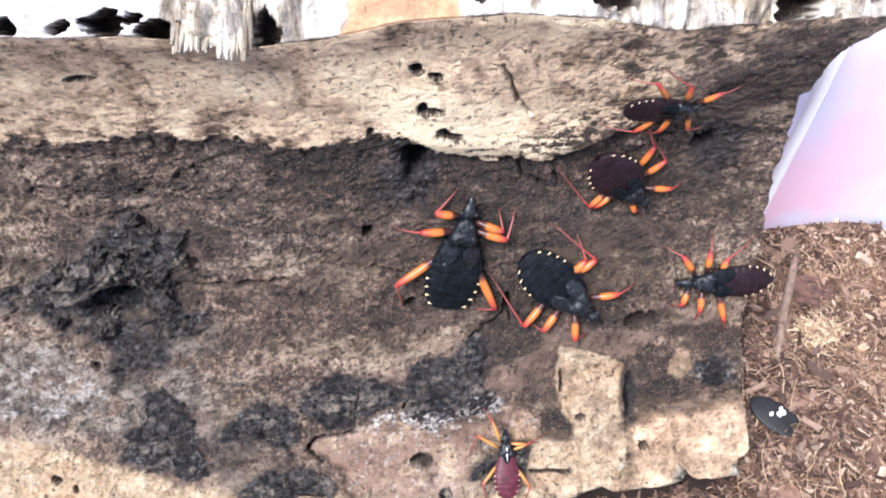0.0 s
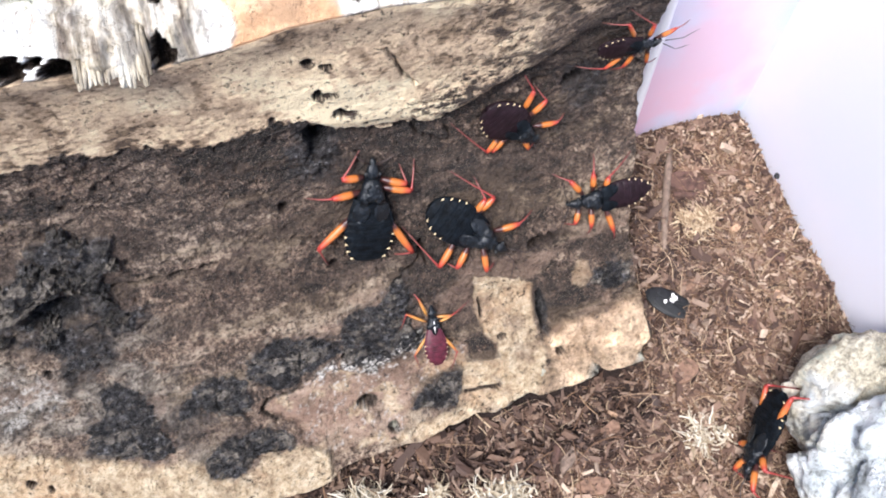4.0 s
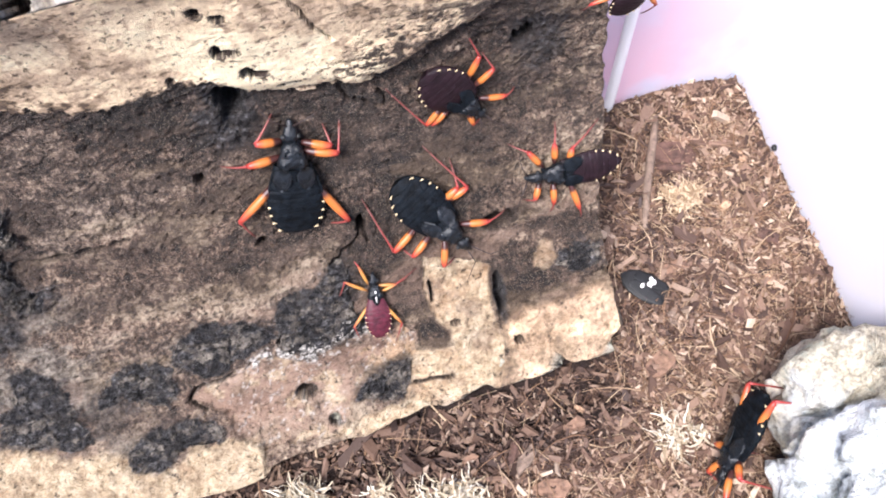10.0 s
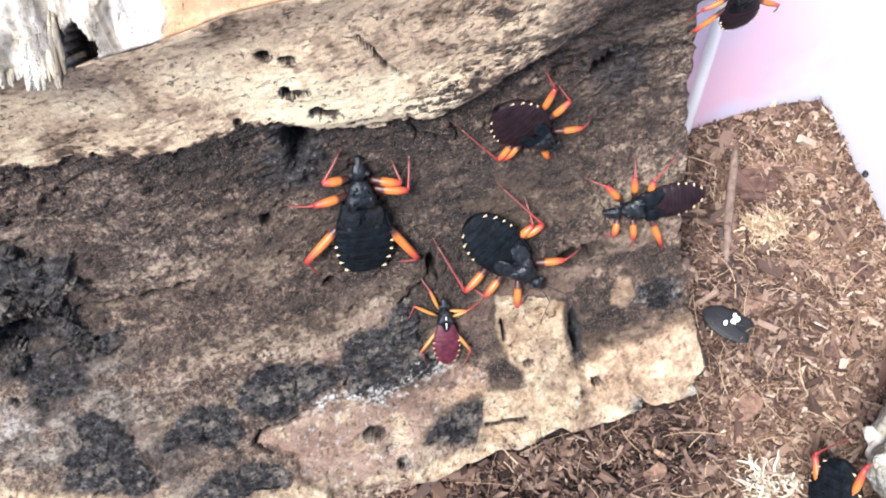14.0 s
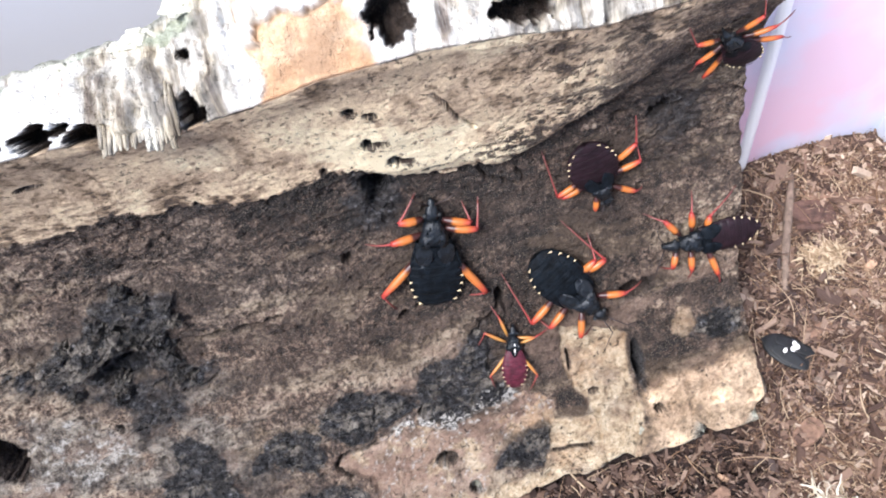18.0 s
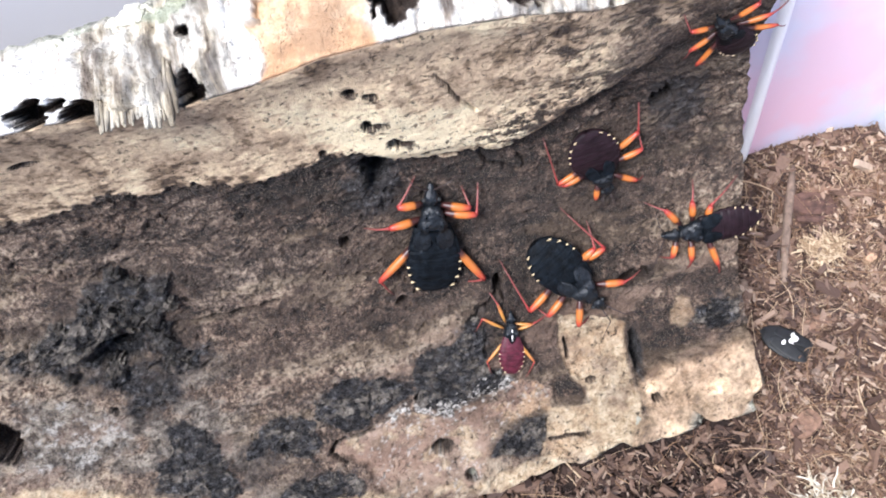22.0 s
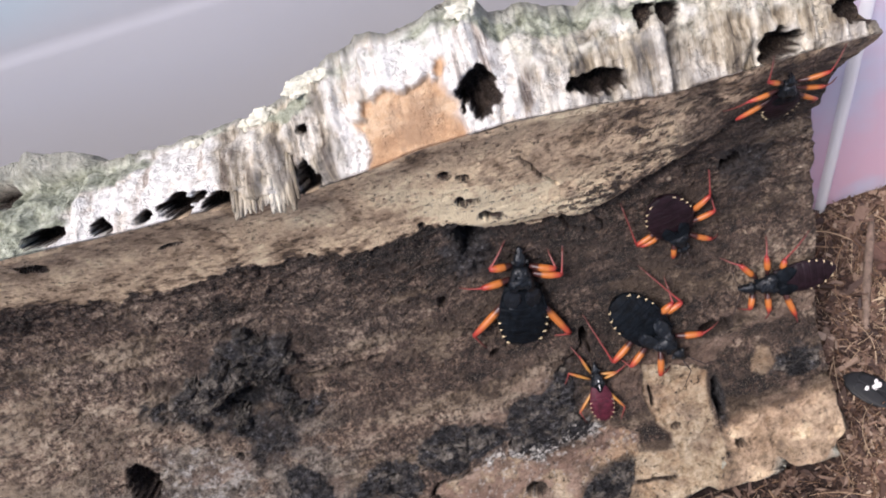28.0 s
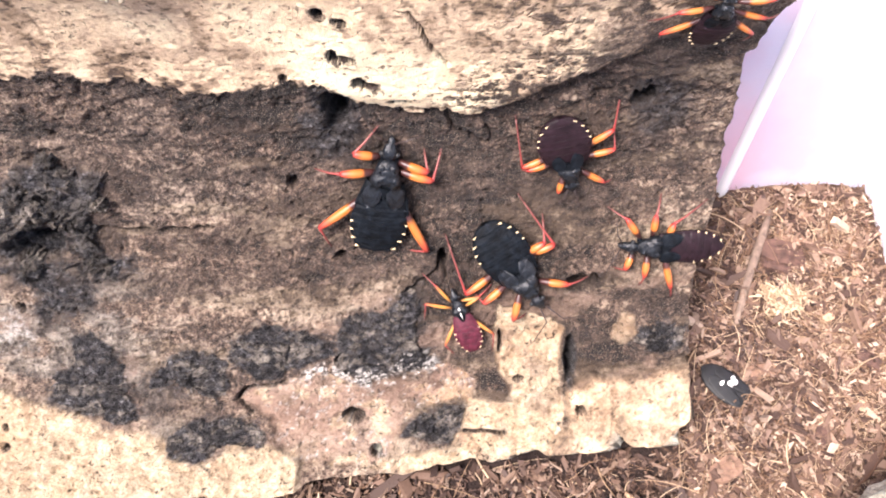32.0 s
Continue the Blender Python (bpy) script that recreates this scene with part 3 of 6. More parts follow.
PLATE = [(-239.4, 98), (-233.8, 102.3), (-223, 106.4), (-216, 106.3), (-210, 103.8), (-211.2, 97), (-213.2, 95), (-219, 95.3), (-223.5, 91.5), (-228, 92), (-232.3, 93.3), (-235, 92), (-240.4, 91)]
SCAB = [(-220.5, 109), (-212.5, 115.5), (-204.5, 116), (-196, 111.8), (-190.4, 111), (-194.5, 103), (-201.3, 95), (-198.3, 89), (-196.1, 85.2), (-201.8, 82.7), (-207.5, 87.6), (-207, 93.4), (-210, 97.8), (-208.4, 104.8), (-214.8, 106.5)]
HOLLOW = [(-224, 91.5), (-214.8, 94.4), (-207.5, 92.2), (-207.8, 86.5), (-212.7, 83.5), (-221, 82.8), (-225.8, 88.4)]
SOOTY = [(-247.8, 98.4), (-239.6, 95.1), (-235.7, 90.6), (-225.8, 88.4), (-214, 80.8), (-201, 82.4), (-190.5, 80.6), (-188.8, 77.5), (-202.8, 77), (-207.1, 66.1), (-218.8, 65.4), (-218, 73), (-225, 81.5), (-235.6, 85.6), (-244, 91), (-249.6, 94.4)]
SUNK = [(-164.4, 33.7), (-154.1, 37), (-136.5, 38.2), (-124.4, 32.7), (-110, 37), (-97.5, 38.7), (-87.9, 32.8), (-89.5, 26.9), (-94.8, 27), (-107.4, 25), (-112.9, 18.5), (-118.5, 7), (-143.6, 9.5), (-153.4, 18), (-154.2, 24.1)]
MOULDY = [(-143.6, 36.4), (-140.4, 38.2), (-129.9, 37.3), (-122.8, 33), (-113.9, 37.7), (-104.2, 38.1), (-100.4, 37.6), (-100.9, 41.2), (-108.6, 42.1), (-116.2, 39.2), (-127.1, 38.8), (-136, 41)]
WORN = [(-81, 57.4), (-70.4, 53.5), (-60.4, 49), (-61.6, 32), (-60, 22.2), (-60, 14.2), (-67.4, 5), (-82.7, 1), (-103.6, 0), (-119, 4), (-110.8, 10.5), (-97.1, 11.8), (-91.3, 24.6), (-94, 29.4), (-84.6, 24.1), (-76.6, 24.4), (-80.7, 34.6), (-83.2, 45)]
BLEACHED = [(-92.2, 26.2), (-77, 23), (-66.3, 17.1), (-68, 4), (-82, 0), (-104, 0), (-118.4, 7.5), (-108, 10.5), (-96.5, 12.5)]
SCOOP = [(-88, 34.6), (-81, 34), (-76.6, 30), (-76.6, 27), (-83.3, 24.2), (-88, 27.8)]
CHUNK = [(-58.4, 29.7), (-51.4, 32.4), (-44.8, 30.1), (-38, 31), (-20, 33.4), (-12, 12), (-33, 0), (-47, 0), (-62, 0), (-69, 6), (-63.4, 12.3), (-59.2, 15.2), (-60.4, 24.8)]
CREAMY = [(-300, 56), (-254, 46.7), (-235.5, 40), (-223.3, 34.5), (-213, 31.6), (-204.6, 25.6), (-196.2, 24), (-187.3, 20.4), (-178.6, 12.5), (-171, 12.8), (-164.6, 17.8), (-153.6, 16.2), (-143.7, 11.2), (-145.4, -6), (-300, -6)]
GLEAM = [(-152.6, 58.2), (-148.7, 63.3), (-131, 61.7), (-121, 65), (-110, 71), (-104, 68), (-111, 65), (-117, 60), (-131, 57), (-138, 56)]
DUSKY = [(-252, 98), (-240, 107), (-224, 118), (-206, 123), (-190, 116), (-185, 101), (-190, 84), (-203, 62), (-222, 61), (-234, 80), (-250, 88)]
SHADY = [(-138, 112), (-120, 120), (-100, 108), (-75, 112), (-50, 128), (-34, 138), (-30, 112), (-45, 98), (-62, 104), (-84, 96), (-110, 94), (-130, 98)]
SPOTTED = [(-99, 137), (-90, 143), (-81, 152), (-66, 155), (-54, 162), (-38, 161), (-34, 146), (-56, 137), (-74, 130), (-90, 128)]
VELVET = [(-48, 138), (-33.6, 135.5), (-30, 118), (-39.6, 112), (-46, 122)]
ASHEN = [(-252, 80), (-235.6, 77), (-225, 66), (-224, 54), (-240, 48), (-262, 54)]
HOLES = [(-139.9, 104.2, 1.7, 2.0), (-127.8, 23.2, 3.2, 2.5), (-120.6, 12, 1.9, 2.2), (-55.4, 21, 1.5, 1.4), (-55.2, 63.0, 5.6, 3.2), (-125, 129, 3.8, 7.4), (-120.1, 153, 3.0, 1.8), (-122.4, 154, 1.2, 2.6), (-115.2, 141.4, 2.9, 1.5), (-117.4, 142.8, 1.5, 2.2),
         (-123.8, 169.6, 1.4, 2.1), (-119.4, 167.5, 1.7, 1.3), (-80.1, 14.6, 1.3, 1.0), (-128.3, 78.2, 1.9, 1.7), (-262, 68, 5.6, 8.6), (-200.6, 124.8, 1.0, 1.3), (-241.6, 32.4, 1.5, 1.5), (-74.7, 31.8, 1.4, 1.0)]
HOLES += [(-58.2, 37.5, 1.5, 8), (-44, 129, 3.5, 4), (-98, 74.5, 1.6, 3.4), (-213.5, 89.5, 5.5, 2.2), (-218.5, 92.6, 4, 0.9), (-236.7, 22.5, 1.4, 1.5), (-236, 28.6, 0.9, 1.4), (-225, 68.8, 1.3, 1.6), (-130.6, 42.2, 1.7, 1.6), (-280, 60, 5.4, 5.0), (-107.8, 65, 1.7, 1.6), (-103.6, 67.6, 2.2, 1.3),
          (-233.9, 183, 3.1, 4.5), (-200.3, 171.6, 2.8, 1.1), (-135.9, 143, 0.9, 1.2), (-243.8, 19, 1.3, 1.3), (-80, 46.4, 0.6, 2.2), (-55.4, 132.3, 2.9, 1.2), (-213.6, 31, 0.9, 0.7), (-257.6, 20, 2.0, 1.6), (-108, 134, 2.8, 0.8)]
CRACKS = [(-110, 64, -105, 67.5), (-105, 67.5, -99.5, 71), (-99.5, 71, -97.5, 78), (-103.7, 171, -100.4, 162), (-100.4, 162, -95.6, 149.6), (-197.3, 93, -186.2, 91.4), (-186.2, 91.4, -175.2, 91.2), (-175.2, 91.2, -164.5, 90.6), (-211, 106.6, -209, 103.8), (-209, 103.8, -208.4, 99.5), (-208.4, 99.5, -208.7, 92), (-96.2, 126, -94.2, 119.4),
          (-94.2, 119.4, -85.1, 113.6), (-85.1, 113.6, -83.8, 116), (-83.8, 116, -85.4, 120), (-139.5, 92.4, -130.5, 89.3), (-98.7, 77.4, -96.7, 68.4), (-83.3, 177.9, -80.4, 177.5), (-92, 16.6, -80.2, 15)]
BLOCK_EDGES = [(-150, 35.6, -161.6, 34.8), (-161.6, 34.8, -164, 32), (-164, 32, -159, 27.8), (-80, 46, -80.4, 41)]
RIM_HOLES = [(-242, 0.9, 4, 0.2), (-224, 0.13, 4.2, 0.11), (-209, 0.09, 3.2, 0.09), (-198, 0.11, 2.2, 0.06), (-189, 0.14, 5.5, 0.11), (-177, 0.08, 5, 0.07), (-156, 0.50, 1.1, 0.06), (-156, 0.12, 3.6, 0.14), (-109, 0.24, 5.0, 0.16),
             (-81, 0.20, 7, 0.10), (-66, 0.75, 2.2, 0.12), (-61, 0.66, 2.5, 0.14), (-36, 0.14, 4.5, 0.14), (-16, 0.30, 6, 0.2)]


# lightness of the wood in percent; low values include shade under the lip
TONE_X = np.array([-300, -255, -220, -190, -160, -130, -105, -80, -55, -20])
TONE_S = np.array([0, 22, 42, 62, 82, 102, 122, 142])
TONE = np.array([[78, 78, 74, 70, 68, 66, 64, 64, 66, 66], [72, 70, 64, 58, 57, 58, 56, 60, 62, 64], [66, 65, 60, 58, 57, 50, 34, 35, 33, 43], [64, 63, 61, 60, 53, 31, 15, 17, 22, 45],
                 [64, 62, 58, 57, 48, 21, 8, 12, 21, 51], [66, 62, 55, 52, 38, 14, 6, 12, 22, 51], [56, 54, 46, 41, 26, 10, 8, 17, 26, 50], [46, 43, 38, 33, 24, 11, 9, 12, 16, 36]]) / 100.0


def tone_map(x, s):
    """How light the wood is, its own tone with the lip's shade worked in, over mm along and up the hollow face."""
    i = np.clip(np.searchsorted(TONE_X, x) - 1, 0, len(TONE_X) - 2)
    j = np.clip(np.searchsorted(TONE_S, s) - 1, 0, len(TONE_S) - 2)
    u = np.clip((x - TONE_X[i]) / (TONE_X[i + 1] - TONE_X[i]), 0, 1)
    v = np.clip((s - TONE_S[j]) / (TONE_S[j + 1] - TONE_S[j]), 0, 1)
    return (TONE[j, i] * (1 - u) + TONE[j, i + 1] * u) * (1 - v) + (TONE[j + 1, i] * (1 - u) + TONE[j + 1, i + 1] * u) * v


def cells(x, y, seed):
    """Cell centre, nearest two distances and a random number for each point of a jittered lattice."""
    xi, yi = np.floor(x).astype(np.int64), np.floor(y).astype(np.int64)
    d1, d2 = np.full(x.shape, 9.0), np.full(x.shape, 9.0)
    cx, cy, cr = np.zeros(x.shape), np.zeros(x.shape), np.zeros(x.shape)
    for a in (-1, 0, 1):
        for b in (-1, 0, 1):
            px = xi + a + 0.1 + 0.8 * hash01(xi + a, yi + b, seed)
            py = yi + b + 0.1 + 0.8 * hash01(xi + a, yi + b, seed + 1)
            d = np.hypot(x - px, y - py)
            near = d < d1
            d2 = np.where(near, d1, np.minimum(d2, d))
            d1 = np.where(near, d, d1)
            cx, cy = np.where(near, px, cx), np.where(near, py, cy)
            cr = np.where(near, hash01(xi + a, yi + b, seed + 2), cr)
    return cx, cy, d1, d2, cr


GREY, BLACK = "grey weathered bark crust", "charred black wood crust"
CRUSTS = [(PLATE, 2.8, 0.10, GREY), (SCAB, 2.0, 0.75, GREY)] + [(ring, 0.7, 1.0, BLACK) for ring in CHARRED.values()]


def depth_in(x, s, ring):
    """How deep each point lies within a closed outline; negative outside it."""
    near, inside = np.full(np.shape(x), 1e9), np.zeros(np.shape(x), bool)
    for (ax, az), (bx, bz) in zip(ring, ring[1:] + ring[:1]):
        lx, lz = bx - ax, bz - az
        q = np.clip(((x - ax) * lx + (s - az) * lz) / (lx * lx + lz * lz), 0, 1)
        near = np.minimum(near, np.hypot(x - ax - q * lx, s - az - q * lz))
        inside ^= ((az > s) != (bz > s)) & (x < ax + lx * (s - az) / (lz if abs(lz) > 1e-9 else 1e-9))
    return np.where(inside, near, -near)


def crust_piece(log, bed, ring, thick, sooty, label, seed):
    """A ragged plate of crust that stands proud of the hollow face."""
    X, S, Y, Z, NY, NZ = bed
    rings, turns = (26, 120) if max(p[0] for p in ring) - min(p[0] for p in ring) > 12 else (12, 56)
    cx, cs = np.mean([p[0] for p in ring]), np.mean([p[1] for p in ring])
    a = np.linspace(0, 2 * math.pi, turns, endpoint=False)
    far = np.linspace(0, 40, 320)
    deep = depth_in(cx + far[None, :] * np.cos(a)[:, None], cs + far[None, :] * np.sin(a)[:, None], ring)
    out = far[np.maximum(np.argmax(deep < 0, 1) - 1, 2)]
    out = out * (0.97 + 0.12 * (vnoise(np.cos(a) * 6 + 9, np.sin(a) * 6 + seed, seed + 1) - 0.5)) + 2.2 * (vnoise(a * 7, a * 0 + seed, seed + 2) - 0.5) + 1.4 * (vnoise(a * 17, a * 0 + seed, seed + 8) - 0.5)
    mid = X[:, X.shape[1] // 3] * 1000
    verts, chars, tones = [], [], []
    for k in range(rings + 1):
        r = k / rings
        px, ps = cx + r * out * np.cos(a), cs + r * out * np.sin(a)
        i = np.clip(np.searchsorted(mid, px), 0, len(mid) - 1)
        j = np.clip(((ps * MM - S[i, 0]) / (S[i, -1] - S[i, 0]) * (S.shape[1] - 1)).astype(int), 0, S.shape[1] - 1)
        _, _, c1, c2, cr = cells(px / 4.2 + 0.5 * vnoise(px / 3, ps / 3, seed), ps / 3.4 + 0.5 * vnoise(px / 3, ps / 3, seed + 9), seed)
        lift = thick * (0.6 + 0.8 * cr) + 2.4 * (fbm(px / 2.6, ps / 1.6, 4, seed + 3, 0.66) - 0.5) - 1.8 * smooth(c2 - c1, 0.12, 0.0)
        lift = lift + (3.4 if thick > 1 else 0.8) * (fbm(px / 4.2, ps / 3.0, 3, seed + 6) - 0.5)
        lift = lift * (1 - 0.5 * smooth(np.full(turns, r), 0.88, 1.0)) if k < rings else np.full(turns, -1.4)
        verts.append(np.stack([px * MM, Y[i, j] + NY[i, j] * lift * MM, Z[i, j] + NZ[i, j] * lift * MM], -1))
        blotch = fbm(px / 4.5, ps / 2.8, 4, seed + 4, 0.62)
        chars.append(np.clip(1 - 0.75 * smooth(blotch, 0.52, 0.60) if sooty > 0.9 else sooty + 0.8 * smooth(blotch, 0.50, 0.60), 0, 1))
        tones.append(0.42 + 0.5 * (fbm(px / 4, ps / 3, 3, seed + 5) - 0.5))
    faces = [(k * turns + t, k * turns + (t + 1) % turns, (k + 1) * turns + (t + 1) % turns, (k + 1) * turns + t) for k in range(rings) for t in range(turns)]
    n = (rings + 1) * turns
    sa, sc = np.zeros((n, 4)), np.zeros((n, 4))
    sa[:, 1] = np.concatenate(chars)
    sc[:, 2] = 0.9
    piece = link_mesh("bark_crust", np.concatenate(verts), faces, M_BARK, log, True, {"tone": np.concatenate(tones), "stain_a": sa, "stain_b": np.zeros((n, 4)), "stain_c": sc})
    return tagged(piece, label)


def build_log():
    """Cross-sections round the shell: hollow face, broken rim, outer side and foot, closed at the broken end."""
    log = tagged(new("hollow_log"), "broken decayed hollow log shell with bleached rim and burrow holes", "log")
    dx = 0.00055
    xs = np.concatenate([np.arange(-0.44, -0.29, 0.002), np.arange(-0.29, -0.002, dx)])
    n_in, n_rim = 430, 90
    u = np.linspace(0, 1, n_in)
    f = np.linspace(0, 1, n_rim + 1)[1:]
    # hollow face
    s_top = np.interp(rim_z(xs), FZ, FS)
    X = np.repeat(xs[:, None], n_in, 1)
    s_low = 0.003 + 0.005 * (fbm(xs * 90, xs * 0 + 1.7, 3, 3) - 0.5) + 0.001 * np.interp(np.where(xs > -0.1, -100 + (xs * 1000 + 100) * 0.8, xs * 1000), [-149, -146, -143, -120, -100, -90, -71, -49, -45.7, -42, -35, -27, -22], [-1.5, -1, 1.5, 1.5, 2.5, 3.5, 4.5, 4.5, 9, 5.5, 4.5, 7.5, 13])
    S = s_low[:, None] + (s_top - s_low)[:, None] * u[None, :]
    Z = np.interp(S, FS, FZ)
    # squeeze the end so that the sheet follows the broken edge
    xe = end_x(Z)
    X = np.where(X > -0.10, -0.10 + (X + 0.10) * (xe + 0.10) / (xs[-1] + 0.10), X)
    Y = bark_y(X, Z)
    e = 0.0015
    dy = (bark_y(X, Z + e) - bark_y(X, Z - e)) / (2 * e)
    nl = np.sqrt(1 + dy * dy)
    NY, NZ = -1 / nl, dy / nl
    xm, sm = X * 1000, S * 1000
    warp = (fbm(xm / 9, sm / 9, 3, 31) - 0.5) * 9
    warp2 = (fbm(xm / 3, sm / 3, 3, 37) - 0.5) * 5
    tz = tan_line(X) * 1000 + (fbm(xm / 7, sm / 14, 4, 41) - 0.5) * (13 - 4 * smooth(xm, -140, -125)) + (fbm(xm / 2.4, sm / 2.4, 3, 163, 0.6) - 0.5) * 7
    zmm = Z * 1000
    tan = smooth(zmm - tz, -0.7, 0.9)
    ragged = (fbm(xm / 4.5, sm / 3.4, 5, 43, 0.62) - 0.5) * 1.5
    _, _, c1, c2, cr = cells((xm + warp2 * 0.35) / 4.2, (sm + warp2 * 0.2) / 3.2, 211)
    gap = smooth(c2 - c1, 0.13, 0.0)
    jag = (fbm(xm / 3.2, sm / 2.6, 4, 47, 0.62) - 0.5) * 4.2

    def within(ring, soft=0.5, ragged_edge=1.0, grow=0.0):
        return smooth(depth_in(xm, sm, ring) + grow + jag * ragged_edge, -soft, soft)

    deepest = np.max([depth_in(xm, sm, ring) for ring in CHARRED.values()], 0)
    char = smooth(deepest + jag, -0.4, 0.5)
    rough_char = fbm(xm / 2.2 + warp2 * 0.08, sm / 1.3, 4, 51, 0.64)
    char = char * (0.8 + 0.2 * smooth(rough_char, 0.40, 0.48))
    plate, scab, hollow, sooty = within(PLATE), within(SCAB, 0.8), within(HOLLOW, 1.2, 0.6), within(SOOTY, 2.5, 1.6, 2.0)
    velvet, slot = within(VELVET, 3.0, 1.6), smooth(np.hypot((xm + 58.2) / 2.2, (sm - 37.5) / 9) + ragged * 0.5, 1.1, 0.8)
    # the hollow under the crust is blackened with char colour to paint its shade
    char = np.maximum(char, np.maximum(1.0 * hollow, np.maximum(scab * 0.7, 0.60 * velvet)))
    char = np.maximum(char, np.maximum(sooty * (0.60 + 0.40 * smooth(fbm(xm / 4, sm / 3, 4, 53, 0.6), 0.42, 0.58)), slot * 0.9))
    char = np.maximum(char, 0.85 * smooth(np.hypot((xm + 126) / 9, (sm - 124) / 13) + ragged * 0.8, 1.15, 0.5))
    # dark damp tinge round the char
    soot = 0.40 * smooth(deepest + warp * 0.3, -5, 0) * smooth(fbm(xm / 3, sm / 2, 4, 53), 0.40, 0.6)
    char = np.maximum(char, soot)
    sunk, worn, scoop = within(SUNK, 0.5, 0.7), within(WORN, 0.5, 0.6), within(SCOOP, 0.7, 0.5)
    pink = 0.85 * sunk * (0.45 + 0.55 * smooth(fbm(xm / 7, sm / 5, 4, 55), 0.36, 0.56))
    pink = np.maximum(pink, 0.35 * worn)
    pink = np.maximum(pink, 0.35 * smooth(fbm(xm / 20, sm / 9, 4, 57), 0.58, 0.70) * smooth(sm, 80, 60))
    mould = within(MOULDY, 1.0, 1.0, 1.2) * smooth(fbm(xm / 1.7, sm / 1.5, 4, 59, 0.66), 0.43, 0.48)
    mould = np.maximum(mould, 0.5 * sunk * smooth(fbm(xm / 1.5, sm / 1.5, 3, 65, 0.66), 0.64, 0.70))
    ashen = within(ASHEN, 3.0, 1.6)
    mould = np.maximum(mould, 0.55 * ashen * smooth(fbm(xm / 3, sm / 2.4, 4, 63), 0.56, 0.66))
    creamy, bleached, block = within(CREAMY, 1.2, 1.4), within(BLEACHED, 1.5, 1.3), within(CHUNK, 0.5, 0.45)
    cream = creamy * (0.80 + 0.20 * smooth(fbm(xm / 5, sm / 4, 4, 111), 0.36, 0.54))
    cream = np.maximum(cream, bleached * (0.55 + 0.45 * smooth(fbm(xm / 4, sm / 3, 4, 117), 0.38, 0.54)))
    cream = np.maximum(cream, worn * (1 - scoop) * (0.40 + 0.45 * smooth(fbm(xm / 6, sm / 5, 4, 119, 0.6), 0.36, 0.58)))
    cream = np.maximum(cream, 0.65 * sunk * smooth(fbm(xm / 6, sm / 4.5, 4, 145, 0.6), 0.52, 0.62))
    cream = np.maximum(cream, 0.5 * smooth(np.hypot((xm + 41) / 4, (sm - 46) / 5) + ragged * 0.6, 1.1, 0.8))
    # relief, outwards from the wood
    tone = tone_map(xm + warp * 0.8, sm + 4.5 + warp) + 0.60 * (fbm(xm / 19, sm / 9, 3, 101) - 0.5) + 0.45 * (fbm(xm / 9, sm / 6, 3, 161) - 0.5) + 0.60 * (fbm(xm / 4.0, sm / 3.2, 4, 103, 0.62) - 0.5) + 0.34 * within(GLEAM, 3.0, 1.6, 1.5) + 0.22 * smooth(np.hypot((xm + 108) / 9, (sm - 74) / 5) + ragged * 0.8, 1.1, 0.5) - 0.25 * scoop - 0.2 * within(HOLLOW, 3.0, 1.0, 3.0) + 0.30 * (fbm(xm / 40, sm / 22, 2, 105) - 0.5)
    tone = tone - 0.16 * smooth(fbm(xm / 2.2, sm / 1.7, 3, 106, 0.6), 0.58, 0.66)
    tone_tan = 0.86 + 0.12 * smooth(np.hypot((xm + 104) / 30, (zmm - tz - 14) / 17) + 0.3 * ragged, 1.2, 0.5) + 0.16 * smooth(zmm - tz, 18, 3) * smooth(xm, -235, -205) * smooth(xm, -70, -90) + 0.62 * (fbm(xm / 20, sm / 24, 4, 121) - 0.5) - 0.20 * smooth(xm + warp, -88, -50) - 0.13 * smooth(zmm - tz, 20, 34)
    tone_tan = tone_tan - smooth(fbm(xm / 3.4, sm / 3.0, 3, 123, 0.6), 0.61, 0.68) * (0.12 + 0.32 * smooth(xm + warp, -95, -60) + 0.25 * smooth(zmm - tz, 6, 0))
    tone_tan = tone_tan - 0.22 * smooth(fbm(xm / 8, sm / 13, 5, 127, 0.6), 0.55, 0.68) * (1 - 0.6 * smooth(np.hypot((xm + 108) / 34, (zmm - tz - 16) / 16), 1.1, 0.6))
    tone_tan = tone_tan - 0.24 * smooth(xm + warp, -120, -150) * smooth(zmm - tz, 24, 3) - 0.10 * smooth(xm + warp, -120, -150)
    tone_tan = tone_tan - 0.30 * smooth(xm + warp, -120, -150) * smooth(zmm - tz, 22, 8) * smooth(fbm(xm / 4.5, sm / 2.2, 4, 181, 0.62), 0.52, 0.60)
    tone_tan = tone_tan - 0.25 * smooth(fbm(xm / 2.0, sm / 1.6, 3, 137, 0.6), 0.63, 0.70)
    tone = tone + 0.10 * smooth(xm + warp * 0.8, -36, -27) * smooth(sm, 50, 60)
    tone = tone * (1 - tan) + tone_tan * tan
    tone = tone - 0.22 * tan * smooth(zmm - tz, 4.0, 0.0) * smooth(fbm(xm / 6, sm / 8, 3, 135), 0.42, 0.60)
    tone = np.where(tan > 0.5, tone - 0.1 * smooth(xm + warp, -72, -48), tone)
    shade_damp = 0.75 * smooth(xm, -62, -40) * smooth(zmm, 66, 92) * smooth(fbm(xm / 8, sm / 8, 4, 103), 0.42, 0.62) * (1 - 0.6 * tan)
    shade_damp = np.maximum(shade_damp, 0.5 * smooth(fbm(xm / 30, sm / 9, 4, 105) + ragged * 0.06, 0.60, 0.70) * (1 - tan))
